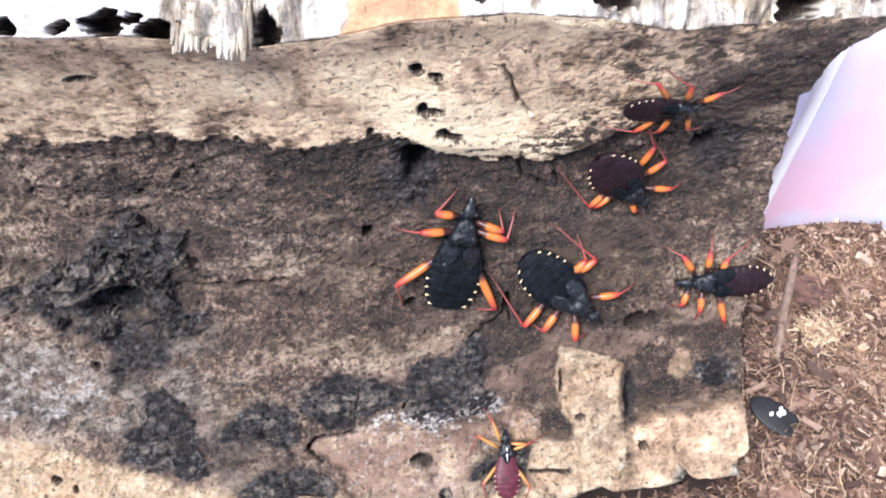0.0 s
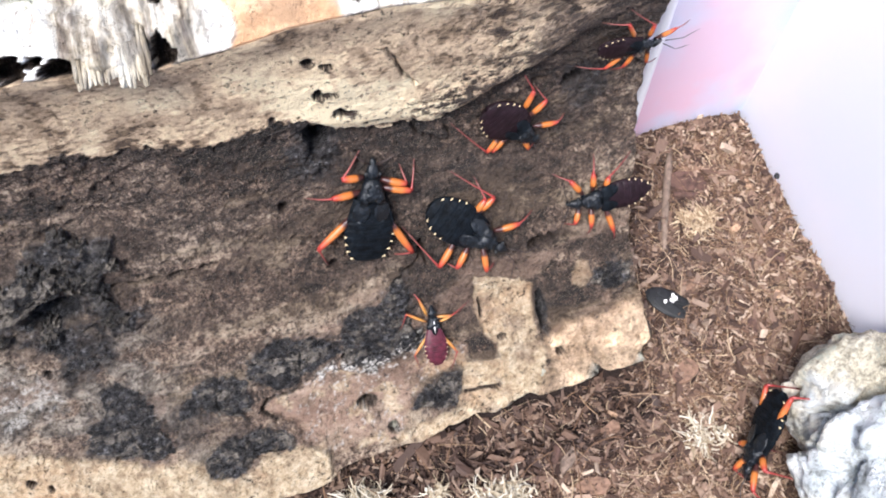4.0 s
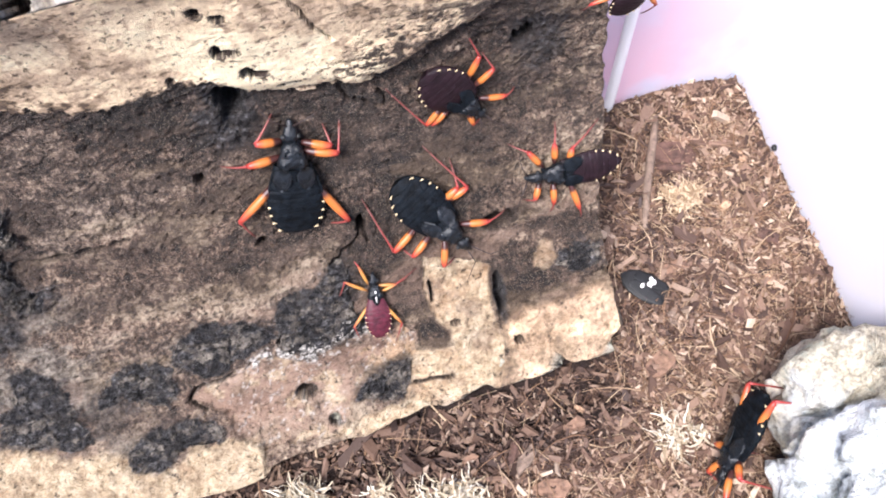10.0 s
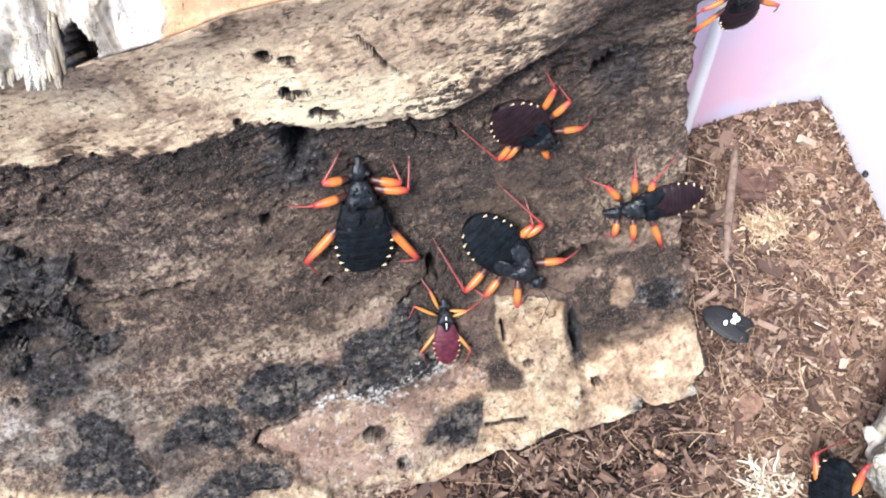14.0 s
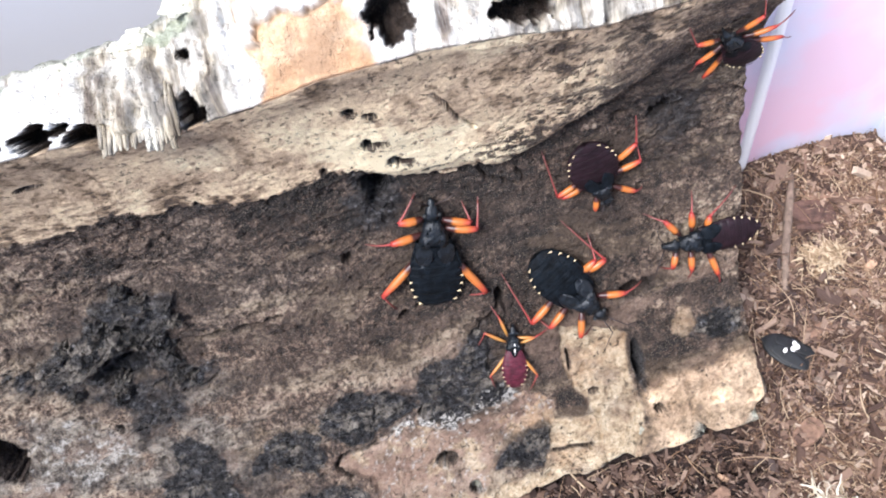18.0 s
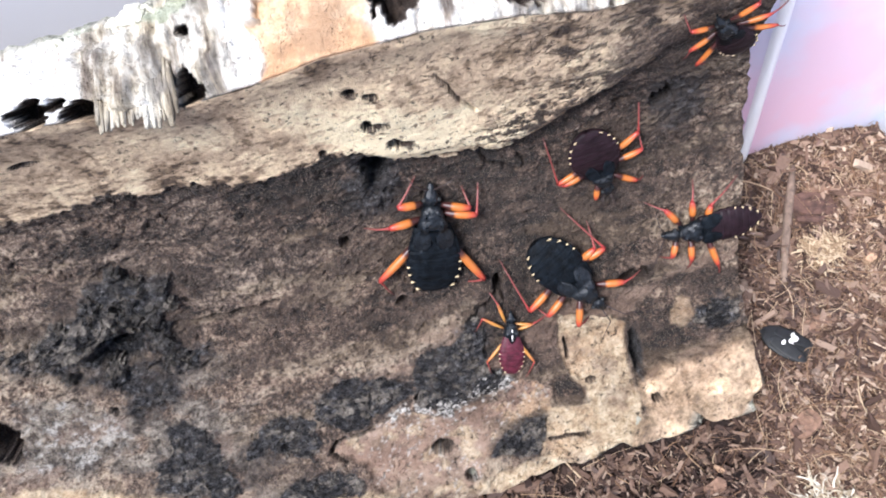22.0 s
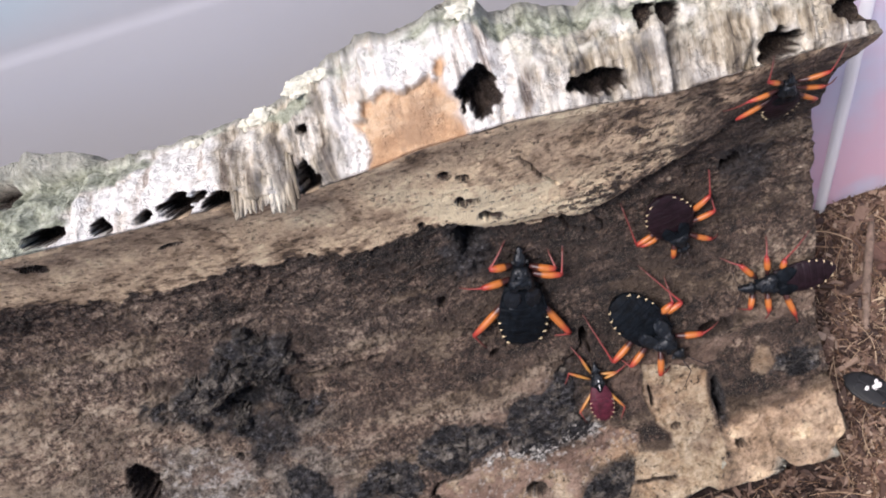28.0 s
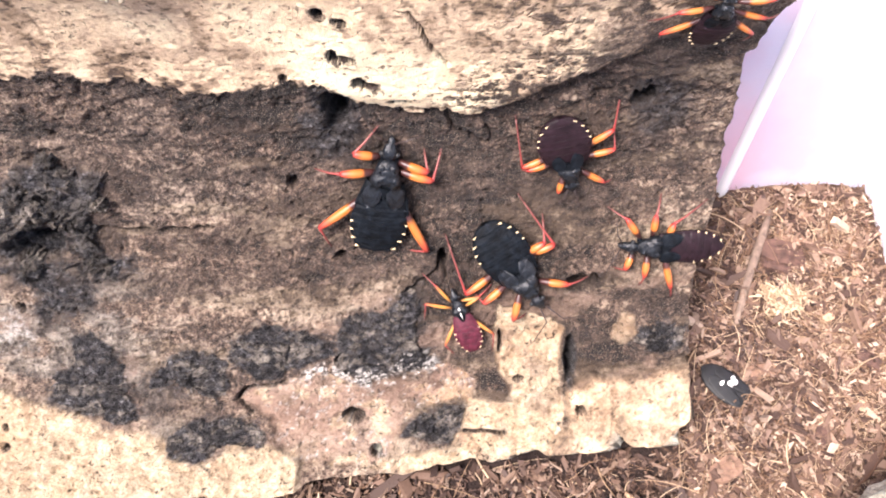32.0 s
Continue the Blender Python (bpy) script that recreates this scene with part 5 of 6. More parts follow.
def bug(label, length, wide, skin, legs, horns, spots=4, lift=2.0, young=False, blunt=0.7, waist=0.66):
    """An assassin bug nymph, head towards +y, standing on z = 0. legs: hip, knee and foot in mm; horns: three points each."""
    L = length * MM
    belly = belly_of(blunt, waist)
    body = tagged(new("assassin_bug"), label, "insect", "assassin bugs")
    base = lift * MM
    # abdomen, leaf-shaped, with a toothed margin
    rings = []
    n = 64
    a0, a1 = -0.5, 0.13
    for i in range(n + 1):
        u = i / n
        y = a0 + (a1 - a0) * u
        w = belly(u) * wide
        tooth = (u * 9.0) % 1.0
        seg = 1 - 0.034 * math.exp(-((tooth - 0.05) / 0.08) ** 2)
        w *= 1 + 0.09 * (tooth - 0.5) * (1 if u < 0.75 else 0.2)
        h = 0.115 * (0.35 + 0.65 * math.sin(math.pi * min(1, 0.12 + u * 0.75))) * seg
        rings.append((y * L, max(w, 0.004) * L, h * L, base - 0.01 * L))
    v, f = loft(rings)
    link_mesh("abdomen", v, f, skin, body)
    # pronotum in two lobes, wing pads, head
    v, f = loft([(0.11 * L, 0.10 * L, 0.085 * L, base), (0.135 * L, 0.118 * L, 0.115 * L, base), (0.17 * L, 0.116 * L, 0.13 * L, base), (0.205 * L, 0.102 * L, 0.13 * L, base), (0.228 * L, 0.088 * L, 0.12 * L, base), (0.25 * L, 0.088 * L, 0.122 * L, base),
                 (0.285 * L, 0.074 * L, 0.11 * L, base), (0.315 * L, 0.052 * L, 0.088 * L, base), (0.328 * L, 0.028 * L, 0.06 * L, base + 0.01 * L)])
    link_mesh("pronotum", v, f, M_GLOSS, body)
    v, f = loft([(0.12 * L, 0.045 * L, 0.03 * L, base + 0.09 * L), (0.09 * L, 0.05 * L, 0.034 * L, base + 0.088 * L), (0.05 * L, 0.03 * L, 0.03 * L, base + 0.088 * L), (0.02 * L, 0.008 * L, 0.018 * L, base + 0.09 * L)], 14)
    link_mesh("shield_plate", v, f, M_BLACK, body)
    if young:
        v, f, _ = tube([(0.004 * L, y * L, base + (0.118 if y < 0.3 else 0.085) * L) for y in (0.06, 0.12, 0.18, 0.24, 0.30)], [0.003 * L, 0.010 * L, 0.012 * L, 0.010 * L, 0.003 * L], 8)
        link_mesh("thorax_stripe", v, f, M_CHALK, body)
    for side in () if young else (-1, 1):
        v, f = loft([(0.13 * L, 0.03 * L, 0.014 * L, 0), (0.09 * L, 0.07 * L, 0.020 * L, 0), (0.01 * L, 0.072 * L, 0.018 * L, 0), (-0.05 * L, 0.046 * L, 0.012 * L, 0), (-0.085 * L, 0.012 * L, 0.006 * L, 0)], 12)
        pad = link_mesh("wing_pad", v, f, M_GLOSS if skin is M_BLACK else M_BLACK, body)
        pad.location = (side * 0.092 * L, 0, base + 0.088 * L)
        pad.rotation_euler = (radians(3), radians(side * 14), radians(side * 9))
    # short bristles on the nape
    for side in (-1, 1):
        for yy in (0.17, 0.255):
            v, f, _ = tube([(side * 0.05 * L, yy * L, base + 0.115 * L), (side * 0.065 * L, (yy + 0.004) * L, base + 0.15 * L)], [0.008 * L, 0.002 * L], 6)
            link_mesh("spine", v, f, M_BLACK, body)
    v, f = loft([(0.32 * L, 0.028 * L, 0.05 * L, base + 0.012 * L), (0.345 * L, 0.045 * L, 0.075 * L, base + 0.008 * L), (0.375 * L, 0.058 * L, 0.085 * L, base + 0.006 * L), (0.41 * L, 0.05 * L, 0.075 * L, base + 0.006 * L), (0.45 * L, 0.034 * L, 0.055 * L, base + 0.004 * L), (0.485 * L, 0.022 * L, 0.035 * L, base), (0.50 * L, 0.010 * L, 0.018 * L, base)], 14)
    head = link_mesh("head", v, f, M_GLOSS, body)
    for side in (-1, 1):
        bm = bmesh.new()
        bmesh.ops.create_uvsphere(bm, u_segments=10, v_segments=8, radius=0.022 * L, matrix=Matrix.Translation((side * 0.055 * L, 0.375 * L, base + 0.055 * L)))
        part("eye", bm, M_SHELL, head)
    bv, bf, _ = tube([(0, 0.49 * L, base), (0, 0.47 * L, base - 0.03 * L), (0, 0.40 * L, base - 0.035 * L), (0, 0.34 * L, base - 0.01 * L)], [0.012 * L, 0.013 * L, 0.010 * L, 0.004 * L], 8)
    link_mesh("beak", bv, bf, M_BLACK, head)
    # raised margin of the abdomen, collar and thorax bumps
    for side in (-1, 1):
        us = np.linspace(0.01, 0.93, 26)
        v, f, _ = tube([(side * (belly(u) * wide - 0.006) * L, (a0 + (a1 - a0) * u) * L, base + (0.046 + 0.012 * math.sin(u * 3)) * L) for u in us], [(0.006 + 0.008 * math.sin(math.pi * u) * (0.75 + 0.25 * ((u * 9) % 1.0))) * L for u in us], 8)
        link_mesh("abdomen_margin", v, f, skin, body)
        for yy, xx, rr in ((0.165, 0.058, 0.040), (0.265, 0.036, 0.030)):
            bm = bmesh.new()
            bmesh.ops.create_icosphere(bm, subdivisions=2, radius=1, matrix=Matrix.Translation((side * xx * L, yy * L, base + (0.116 if yy < 0.2 else 0.104) * L)) @ Matrix.Diagonal((rr * 0.8 * L, rr * 1.25 * L, 0.012 * L, 1)))
            part("thorax_bump", bm, M_GLOSS, body)
    v, f, _ = tube([(0.030 * L * math.cos(a), 0.322 * L, base + 0.05 * L + 0.036 * L * math.sin(a)) for a in np.linspace(-0.4, math.pi + 0.4, 13)], [0.007 * L] * 13, 6)
    link_mesh("collar", v, f, M_GLOSS, body)
    for i in range(5):
        u = 0.12 + i * 0.135
        v, f, _ = tube([(q * belly(u) * wide * 0.86 * L, (a0 + (a1 - a0) * u - 0.012 * (1 - q * q)) * L, base + (0.098 + 0.004 * i) * L - 0.042 * q * q * L) for q in np.linspace(-1, 1, 15)], [0.0026 * L] * 15, 6)
        link_mesh("segment_fold", v, f, skin, body)
    # pale marks along the margin
    for side in (-1, 1):
        for i in range(spots):
            u = 0.08 + i * 0.120
            w = belly(u) * wide
            y = (a0 + (a1 - a0) * u) * L
            bm = bmesh.new()
            slope = (belly(u + 0.02) - belly(u - 0.02)) * wide / (0.04 * (a1 - a0))
            lean = math.atan(slope) * 0.55
            bmesh.ops.create_cone(bm, cap_ends=True, segments=8, radius1=0.0108 * L, radius2=0.001 * L, depth=0.038 * L, matrix=Matrix.Translation((side * (w - 0.014) * L, y, base + 0.070 * L)) @ Matrix.Rotation(side * lean, 4, "Z") @ Matrix.Rotation(radians(-90 * side), 4, "Y"))
            part("margin_mark", bm, M_SPOT, body, "cream coloured margin mark")
    # legs
    for hx, hy, kx, ky, fx, fy, *drop in legs:
        hip = Vector((hx * MM * 0.75, hy * MM, base + 0.02 * L))
        knee = Vector((kx, ky, 0)) * MM + Vector((0, 0, max(0.12 * L, 3.2 * MM)))
        foot = Vector((fx, fy, drop[0] if drop else 0.4)) * MM
        root = Vector((hx * MM * 0.35, hy * MM, base + 0.01 * L))
        v, f, al = tube([root, root.lerp(hip, 0.5), hip], [0.020 * L, 0.024 * L, 0.016 * L], 8)
        leg = link_mesh("leg", v, f, M_BLACK, body)
        pts = [hip.lerp(knee, t) + Vector((0, 0, 0.012 * L * math.sin(math.pi * t))) for t in np.linspace(0, 1, 11)]
        slim = 0.72 if young else 1.0
        rad = [slim * L * (0.011 + 0.0235 * math.sin(math.pi * min(1, 0.06 + 0.84 * t)) ** 0.75) for t in np.linspace(0, 1, 11)]
        v, f, al = tube(pts, rad, 10)
        link_mesh("femur", v, f, M_YELLOW if young else M_FEMUR, leg, True, {"along": al})
        pts = [knee.lerp(foot, t) + Vector((0, 0, 0.015 * L * math.sin(math.pi * t))) for t in np.linspace(0, 0.88, 9)]
        v, f, al = tube(pts, [0.016 * L, 0.011 * L] + [0.0085 * L] * 6 + [0.009 * L], 8)
        link_mesh("tibia", v, f, M_TIBIA, leg, True, {"along": al})
        v, f, al = tube([pts[-1], foot.lerp(pts[-1], 0.4), foot, foot + (foot - pts[-1]).normalized() * 0.03 * L], [0.007 * L, 0.006 * L, 0.006 * L, 0.001 * L], 6)
        link_mesh("tarsus", v, f, M_TIBIA, leg, True, {"along": [1.0] * len(v)})
    for ax, ay, bx, by, cx, cy in horns:
        a, b, c = Vector((ax * MM, ay * MM, base + 0.05 * L)), Vector((bx * MM, by * MM, base + 0.10 * L)), Vector((cx * MM, cy * MM, base + 0.05 * L))
        v, f, al = tube([a, a.lerp(b, 0.5), b, b.lerp(c, 0.5), c], [0.007 * L, 0.006 * L, 0.005 * L, 0.004 * L, 0.002 * L], 6)
        link_mesh("antenna", v, f, M_HORN, body)
    return body


def on_log(xh, zh, xt, zt, lift=0.0):
    """The pose of a bug on the log's hollow face, from the places of its head and tail in mm."""
    h = Vector((xh * MM, float(bark_y(xh * MM, zh * MM)), zh * MM))
    k = Vector((xt * MM, float(bark_y(xt * MM, zt * MM)), zt * MM))
    m = (h + k) / 2
    gz = float(bark_y(m.x, m.z + 0.012) - bark_y(m.x, m.z - 0.012)) / 0.024
    gx = float(bark_y(m.x + 0.01, m.z) - bark_y(m.x - 0.01, m.z)) / 0.02
    n = Vector((gx, -1, gz)).normalized()
    m.y = float(bark_y(m.x, m.z)) * 0.6 + m.y * 0.4
    return frame_pose(m + n * lift * MM, h - k, n)


def frame_pose(place, ahead, up):
    y = ahead.normalized()
    z = (up - y * up.dot(y)).normalized()
    x = y.cross(z)
    return Matrix.Translation(place) @ Matrix((x, y, z)).transposed().to_4x4()


BUG_A = bug("large black assassin bug nymph with orange banded legs on the log", 38, 0.425, M_BLACK,
            [(-3.4, 12.6, -9.8, 13.2, -3.8, 20.8), (4.0, 11.5, 11.2, 10.2, 9.5, 15.0), (-4.3, 7.4, -12.6, 6.4, -19.3, 4.6), (4.6, 8.6, 12.9, 7.6, 14.2, 16.0), (-6.2, -0.5, -16.6, -12.3, -12.4, -21.6), (7.0, -2.0, 15.3, -16.6, 9.5, -19.6)],
            [(-0.9, 17.5, -4.7, 20.4, -7.8, 23.4), (0.9, 17.5, 4.5, 20.2, 9.4, 22.4)], blunt=0.55)
BUG_B = bug("black assassin bug nymph with yellow margin marks on the log", 35.5, 0.43, M_BLACK,
            [(4, 8.3, 9.6, 15, 6, 17.4), (-5.1, 8.2, -10.8, 13.6, -16.3, 16.8), (6.4, 3.4, 13.8, 4.6, 15, 1.5), (7.4, -2, 16.6, -1.3, 11.8, -19.3), (-6.8, -2.4, -11.8, -2.8, -15.4, -9), (-7.6, -1.6, -14, -0.6, -13, -18.4)],
            [(0.6, 16.4, 1.2, 20.7, 8.8, 25.8), (-1.2, 16.4, -3.7, 22.4, -12, 28)], blunt=0.8, waist=0.74)
BUG_C = bug("purple brown assassin bug nymph with broad abdomen below the lip", 28, 0.52, M_PURPLE,
            [(2.7, 7.3, 4.2, 12.5, 2, 14.6), (-4.3, 6.4, -9, 12, -11.5, 14.4), (5.4, 1.4, 11.4, 1.6, 13, 3.2), (6.6, -1, 12.6, 0.2, 11.2, -17.2), (-6.4, 1.4, -13.2, 0.8, -14, -4.5), (-6.6, -2, -13.6, -6.2, -17.6, -19.3)],
            [(-0.5, 12.4, -0.6, 16.5, -1.6, 22), (1.3, 12, 3, 14.4, 5.4, 16.6)], 4, blunt=0.95)
BUG_D = bug("slender purple assassin bug nymph with orange legs on the log", 32, 0.33, M_PURPLE,
            [(-2.6, 11.4, -7.5, 13.4, -8.5, 15.9), (3.6, 9.8, 9.4, 14.6, 11.6, 19.4), (-3.9, 6.9, -10.2, 7.3, -14.9, 7.7), (4.4, 6.1, 10.3, 6.1, 15.5, 4.4), (-5.2, 1.7, -14.2, -1.3, -19.5, -2.9), (4.4, 1.6, 7.6, 0.4, 13.6, -9.4)],
            [(1.1, 15.2, 4.9, 17.2, 9.2, 17.6), (-0.5, 15.4, -5.4, 18.6, -10.8, 20.2)], 4, blunt=1.35, waist=0.74)
BUG_E = bug("small wine red assassin bug nymph with yellow legs on the log", 22.5, 0.365, M_WINE,
            [(-2.2, 7.2, -4.2, 14.2, -7.2, 19), (1.7, 6.6, 6.6, 6.3, 10.9, 6.5), (-2.8, 5.2, -9.1, 9.6, -11.5, 3.5), (2.6, 4.4, 7.2, 6.4, 14.2, 9.4), (-3.2, 0.6, -8, -6, -6.3, -12), (3.2, 0, 7.4, -7.4, 5, -14.6)],
            [(-0.5, 10.6, -1.8, 16.2, -2.8, 19.2), (0.5, 10.6, 1.8, 15.8, 3.4, 18.2)], 5, young=True, blunt=0.85, waist=0.55)
HORNS = [(-1, 13, -3, 19, -5, 26), (1, 13, 4, 19, 4, 26)]
BUG_F = bug("dark purple assassin bug nymph climbing the log's broken end", 20.5, 0.46, M_PURPLE,
            [(-2.4, 7.4, -6.4, 11.6, -5.4, 17.4), (2.6, 6.4, 9.4, 8.6, 12.4, 14.4), (-3, 4.4, -9.6, 3.4, -13.8, -4.4), (3.2, 3.2, 10, 1.2, 14.6, -1.6), (-3.6, 0.6, -11.2, -5.2, -9.6, -11.4), (3.8, 0.2, 9.6, -5.2, 10.6, -13)],
            [(-0.7, 10.6, -2.4, 15.4, -4.2, 20.4), (0.7, 10.6, 3, 15.4, 3.4, 20.4)], 4, blunt=0.8)
BUG_G = bug("blue black assassin bug nymph with yellow marks clinging to driftwood", 35, 0.45, M_BLACK,
            [(-3, 9, -8, 17, -9, 22, -6), (3, 9, 6, 17, 5, 21, -5), (-4, 5, -9.5, 8, -10.5, 9, -21), (4, 5, 9, 8, 10, 9, -14), (-5, -2, -7, -19, -6, -22, -25), (5, -2, 8, -16, 8, -18, -18)], HORNS, 4, blunt=0.8)

# ---------------------------------------------------------------- driftwood, moss, shell, chips
def build_driftwood():
    wood = tagged(new("driftwood"), "bleached rough driftwood lump lying on the substrate", "driftwood")
    bm = bmesh.new()
    bmesh.ops.create_icosphere(bm, subdivisions=6, radius=1)
    for v in bm.verts:
        p = v.co.copy()
        r = 1 + 0.30 * noise.noise(p * 1.3 + Vector((3, 1, 7))) + 0.17 * noise.noise(p * 3.1) + 0.09 * noise.noise(p * 7) - 0.10 * max(0.0, 1 - abs(noise.noise(p * 2.6 + Vector((5, 2, 1)))) * 9) + 0.05 * noise.noise(p * 16) + 0.025 * noise.noise(p * 37)
        hollow = 1.5 * math.exp(-((p - Vector((-0.30, 0.35, 0.85)).normalized()).length / 0.16) ** 2)
        v.co = Vector((p.x * 0.060, p.y * 0.048, p.z * 0.050)) * (r - 0.18 * hollow)
    part("wood_body", bm, M_ROCK, wood)
    # rounded stubs at the edge, the palest one beside the insect
    for sx, sy, sz, rx, ry, rz, label in [(-0.0235, 0.0435, -0.001, 0.0075, 0.0105, 0.0085, "pale cream rounded stub"), (-0.012, 0.046, 0.016, 0.016, 0.012, 0.014, ""), (-0.040, 0.014, 0.010, 0.011, 0.020, 0.012, "bluish white bleached ridge"), (-0.022, 0.012, 0.034, 0.015, 0.010, 0.010, "")]:
        bm = bmesh.new()
        bmesh.ops.create_icosphere(bm, subdivisions=5, radius=1)
        for v in bm.verts:
            p = v.co.copy()
            q = 1 + 0.30 * noise.noise(p * 1.6 + Vector((sx * 900, sy * 700, 2))) + 0.12 * noise.noise(p * 4.2) + 0.06 * noise.noise(p * 11)
            v.co = Vector((p.x * rx, p.y * ry, p.z * rz)) * q + Vector((sx, sy, sz))
        part("stub", bm, M_STUB if "cream" in label else M_ROCK, wood, label)
    wood.matrix_world = pose(0.060, -0.094, 0.024, 0, -14, 20)
    return wood


build_driftwood()


# ---------------------------------------------------------------- loose matter on the substrate
rng = np.random.default_rng(7)


def log_front(x):
    """The y in front of which the substrate lies open."""
    return np.where(x < -0.018, bark_y(x, np.full_like(x, 0.003)) + 0.012, 0.075)


def open_spots(n, spread=1.0):
    x = rng.uniform(-0.27, X1 - 0.001, n * 2)
    y = rng.uniform(-0.125, Y1 - 0.001, n * 2)
    ok = y < log_front(x)
    return x[ok][:n], y[ok][:n]


def turn_rows(n, tilt):
    """Random turns: any heading, tilted by up to tilt degrees."""
    a, b, c = rng.uniform(0, 2 * math.pi, n), np.radians(rng.normal(0, tilt, n)), np.radians(rng.normal(0, tilt, n))
    ca, sa, cb, sb, cc, sc = np.cos(a), np.sin(a), np.cos(b), np.sin(b), np.cos(c), np.sin(c)
    z = np.zeros(n)
    o = np.ones(n)
    ra = np.stack([np.stack([ca, -sa, z], -1), np.stack([sa, ca, z], -1), np.stack([z, z, o], -1)], 1)
    rb = np.stack([np.stack([cb, z, sb], -1), np.stack([z, o, z], -1), np.stack([-sb, z, cb], -1)], 1)
    rc = np.stack([np.stack([o, z, z], -1), np.stack([z, cc, -sc], -1), np.stack([z, sc, cc], -1)], 1)
    return ra @ rb @ rc


def scatter_flakes(name, n, size, label, material, tilt=28):
    """Many irregular flakes in one mesh."""
    x, y = open_spots(n)
    near = np.where(x < -0.02, y - log_front(x) + 0.012, -1.0)
    keep = rng.uniform(0, 1, len(x)) < np.interp(near, [-0.032, -0.010], [1.0, 0.65]) * (1 - 0.25 * smooth(np.hypot((x + 0.008) / 0.024, (y - 0.035) / 0.050), 1.1, 0.6))
    x, y = x[keep], y[keep]
    n = len(x)
    base = np.array([[-1, -0.8, -1], [1, -1, -1], [0.8, 1, -1], [-0.9, 0.9, -1], [-0.8, -0.9, 1], [0.9, -0.7, 1], [1, 0.8, 1], [-1, 1, 1]], float)
    dims = np.exp(rng.normal(0, 0.36, (n, 1))) * size * np.stack([rng.uniform(0.9, 2.5, n), rng.uniform(0.22, 0.62, n), rng.uniform(0.12, 0.3, n)], -1)
    pts = (base[None] + rng.normal(0, 0.22, (n, 8, 3))) * dims[:, None, :]
    pts = np.einsum("nij,nkj->nki", turn_rows(n, tilt), pts)
    z = soil_z(x, y) + rng.uniform(-0.0002, 0.0016, n)
    v = pts + np.stack([x, y, z], -1)[:, None, :]
    f = np.array([[3, 2, 1, 0], [4, 5, 6, 7], [0, 1, 5, 4], [1, 2, 6, 5], [2, 3, 7, 6], [3, 0, 4, 7]])
    faces = (np.arange(n)[:, None, None] * 8 + f[None]).reshape(-1, 4)
    # flakes in the log's shade go to a second mesh in the darker colour
    wet_or_shaded = np.hypot((x + 0.004) / 0.034, (y - 0.028) / 0.056) + rng.normal(0, 0.16, n) < 1.0
    wet_or_shaded |= near[keep] + rng.normal(0, 0.004, n) > -0.023
    for part_name, which, skin, words in ((name, ~wet_or_shaded, material, label), ("shaded_" + name, wet_or_shaded, M_SHADED_CHIP, label.replace("the substrate", "the shaded substrate beside the log"))):
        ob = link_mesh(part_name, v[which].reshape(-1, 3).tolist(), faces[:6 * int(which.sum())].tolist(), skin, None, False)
        tagged(ob, words, "substrate", kind="stuff")


def strands(n, x, y, z, reach, radius, curl, rise, seg=7):
    """Verts and faces of many thin curling strands with three sides."""
    head = rng.uniform(0, 2 * math.pi, n)
    pitch = rng.normal(0, rise, n)
    L = reach * np.minimum(np.exp(rng.normal(0, 0.55, n)), 2.4)
    bend, wob = rng.normal(0, curl, n), rng.normal(0, curl * 1.5, (n, seg))
    p = np.stack([x, y, z], -1)
    rows = [p]
    for k in range(seg):
        a = head + bend * k + np.cumsum(wob, 1)[:, k] * 0.4
        e = pitch - 0.22 * k * np.sign(pitch) * np.abs(pitch)
        step = (L / seg)[:, None] * np.stack([np.cos(a) * np.cos(e), np.sin(a) * np.cos(e), np.sin(e)], -1)
        p = p + step
        rows.append(p)
    path = np.stack(rows, 1)
    r = radius * np.exp(rng.normal(0, 0.3, n))[:, None] * np.linspace(1.0, 0.45, seg + 1)[None, :]
    rings = []
    for k in range(3):
        a = 2 * math.pi * k / 3 + 0.4
        off = np.stack([math.cos(a) * r * np.sin(-head)[:, None], math.cos(a) * r * np.cos(head)[:, None], math.sin(a) * r], -1)
        rings.append(path + off)
    v = np.stack(rings, 2)
    m = 3 * (seg + 1)
    f = []
    for k in range(seg):
        for c in range(3):
            f.append([k * 3 + c, k * 3 + (c + 1) % 3, (k + 1) * 3 + (c + 1) % 3, (k + 1) * 3 + c])
    faces = (np.arange(n)[:, None, None] * m + np.array(f)[None]).reshape(-1, 4)
    return v.reshape(-1, 3), faces


scatter_flakes("soil_crumbs", 32000, 0.00062, "fine brown coir crumbs covering the substrate", M_CHIP, 35)
scatter_flakes("coir_chips", 11000, 0.00098, "reddish brown coir chips strewn over the substrate", M_CHIP, 22)
scatter_flakes("coir_chunks", 2200, 0.00165, "brown broken husk chunks strewn over the substrate", M_CHIP, 20)
fx, fy = open_spots(10500)
near_log = np.where(fx < -0.02, fy - log_front(fx) + 0.012, -1.0)
far = rng.uniform(0, 1, len(fx)) < np.interp(near_log, [-0.032, -0.012], [1.0, 0.08]) * (1 - 0.6 * smooth(np.hypot((fx + 0.004) / 0.034, (fy - 0.028) / 0.056), 1.1, 0.7))
fx, fy = fx[far], fy[far]
fv, ff = strands(len(fx), fx, fy, soil_z(fx, fy) + 0.0010, 0.0085, 0.000125, 0.10, 0.18)
tagged(link_mesh("coir_fibres", fv.tolist(), ff.tolist(), M_FIBRE, None, False), "thin curling coconut fibres strewn over the substrate", "fibres", kind="stuff")


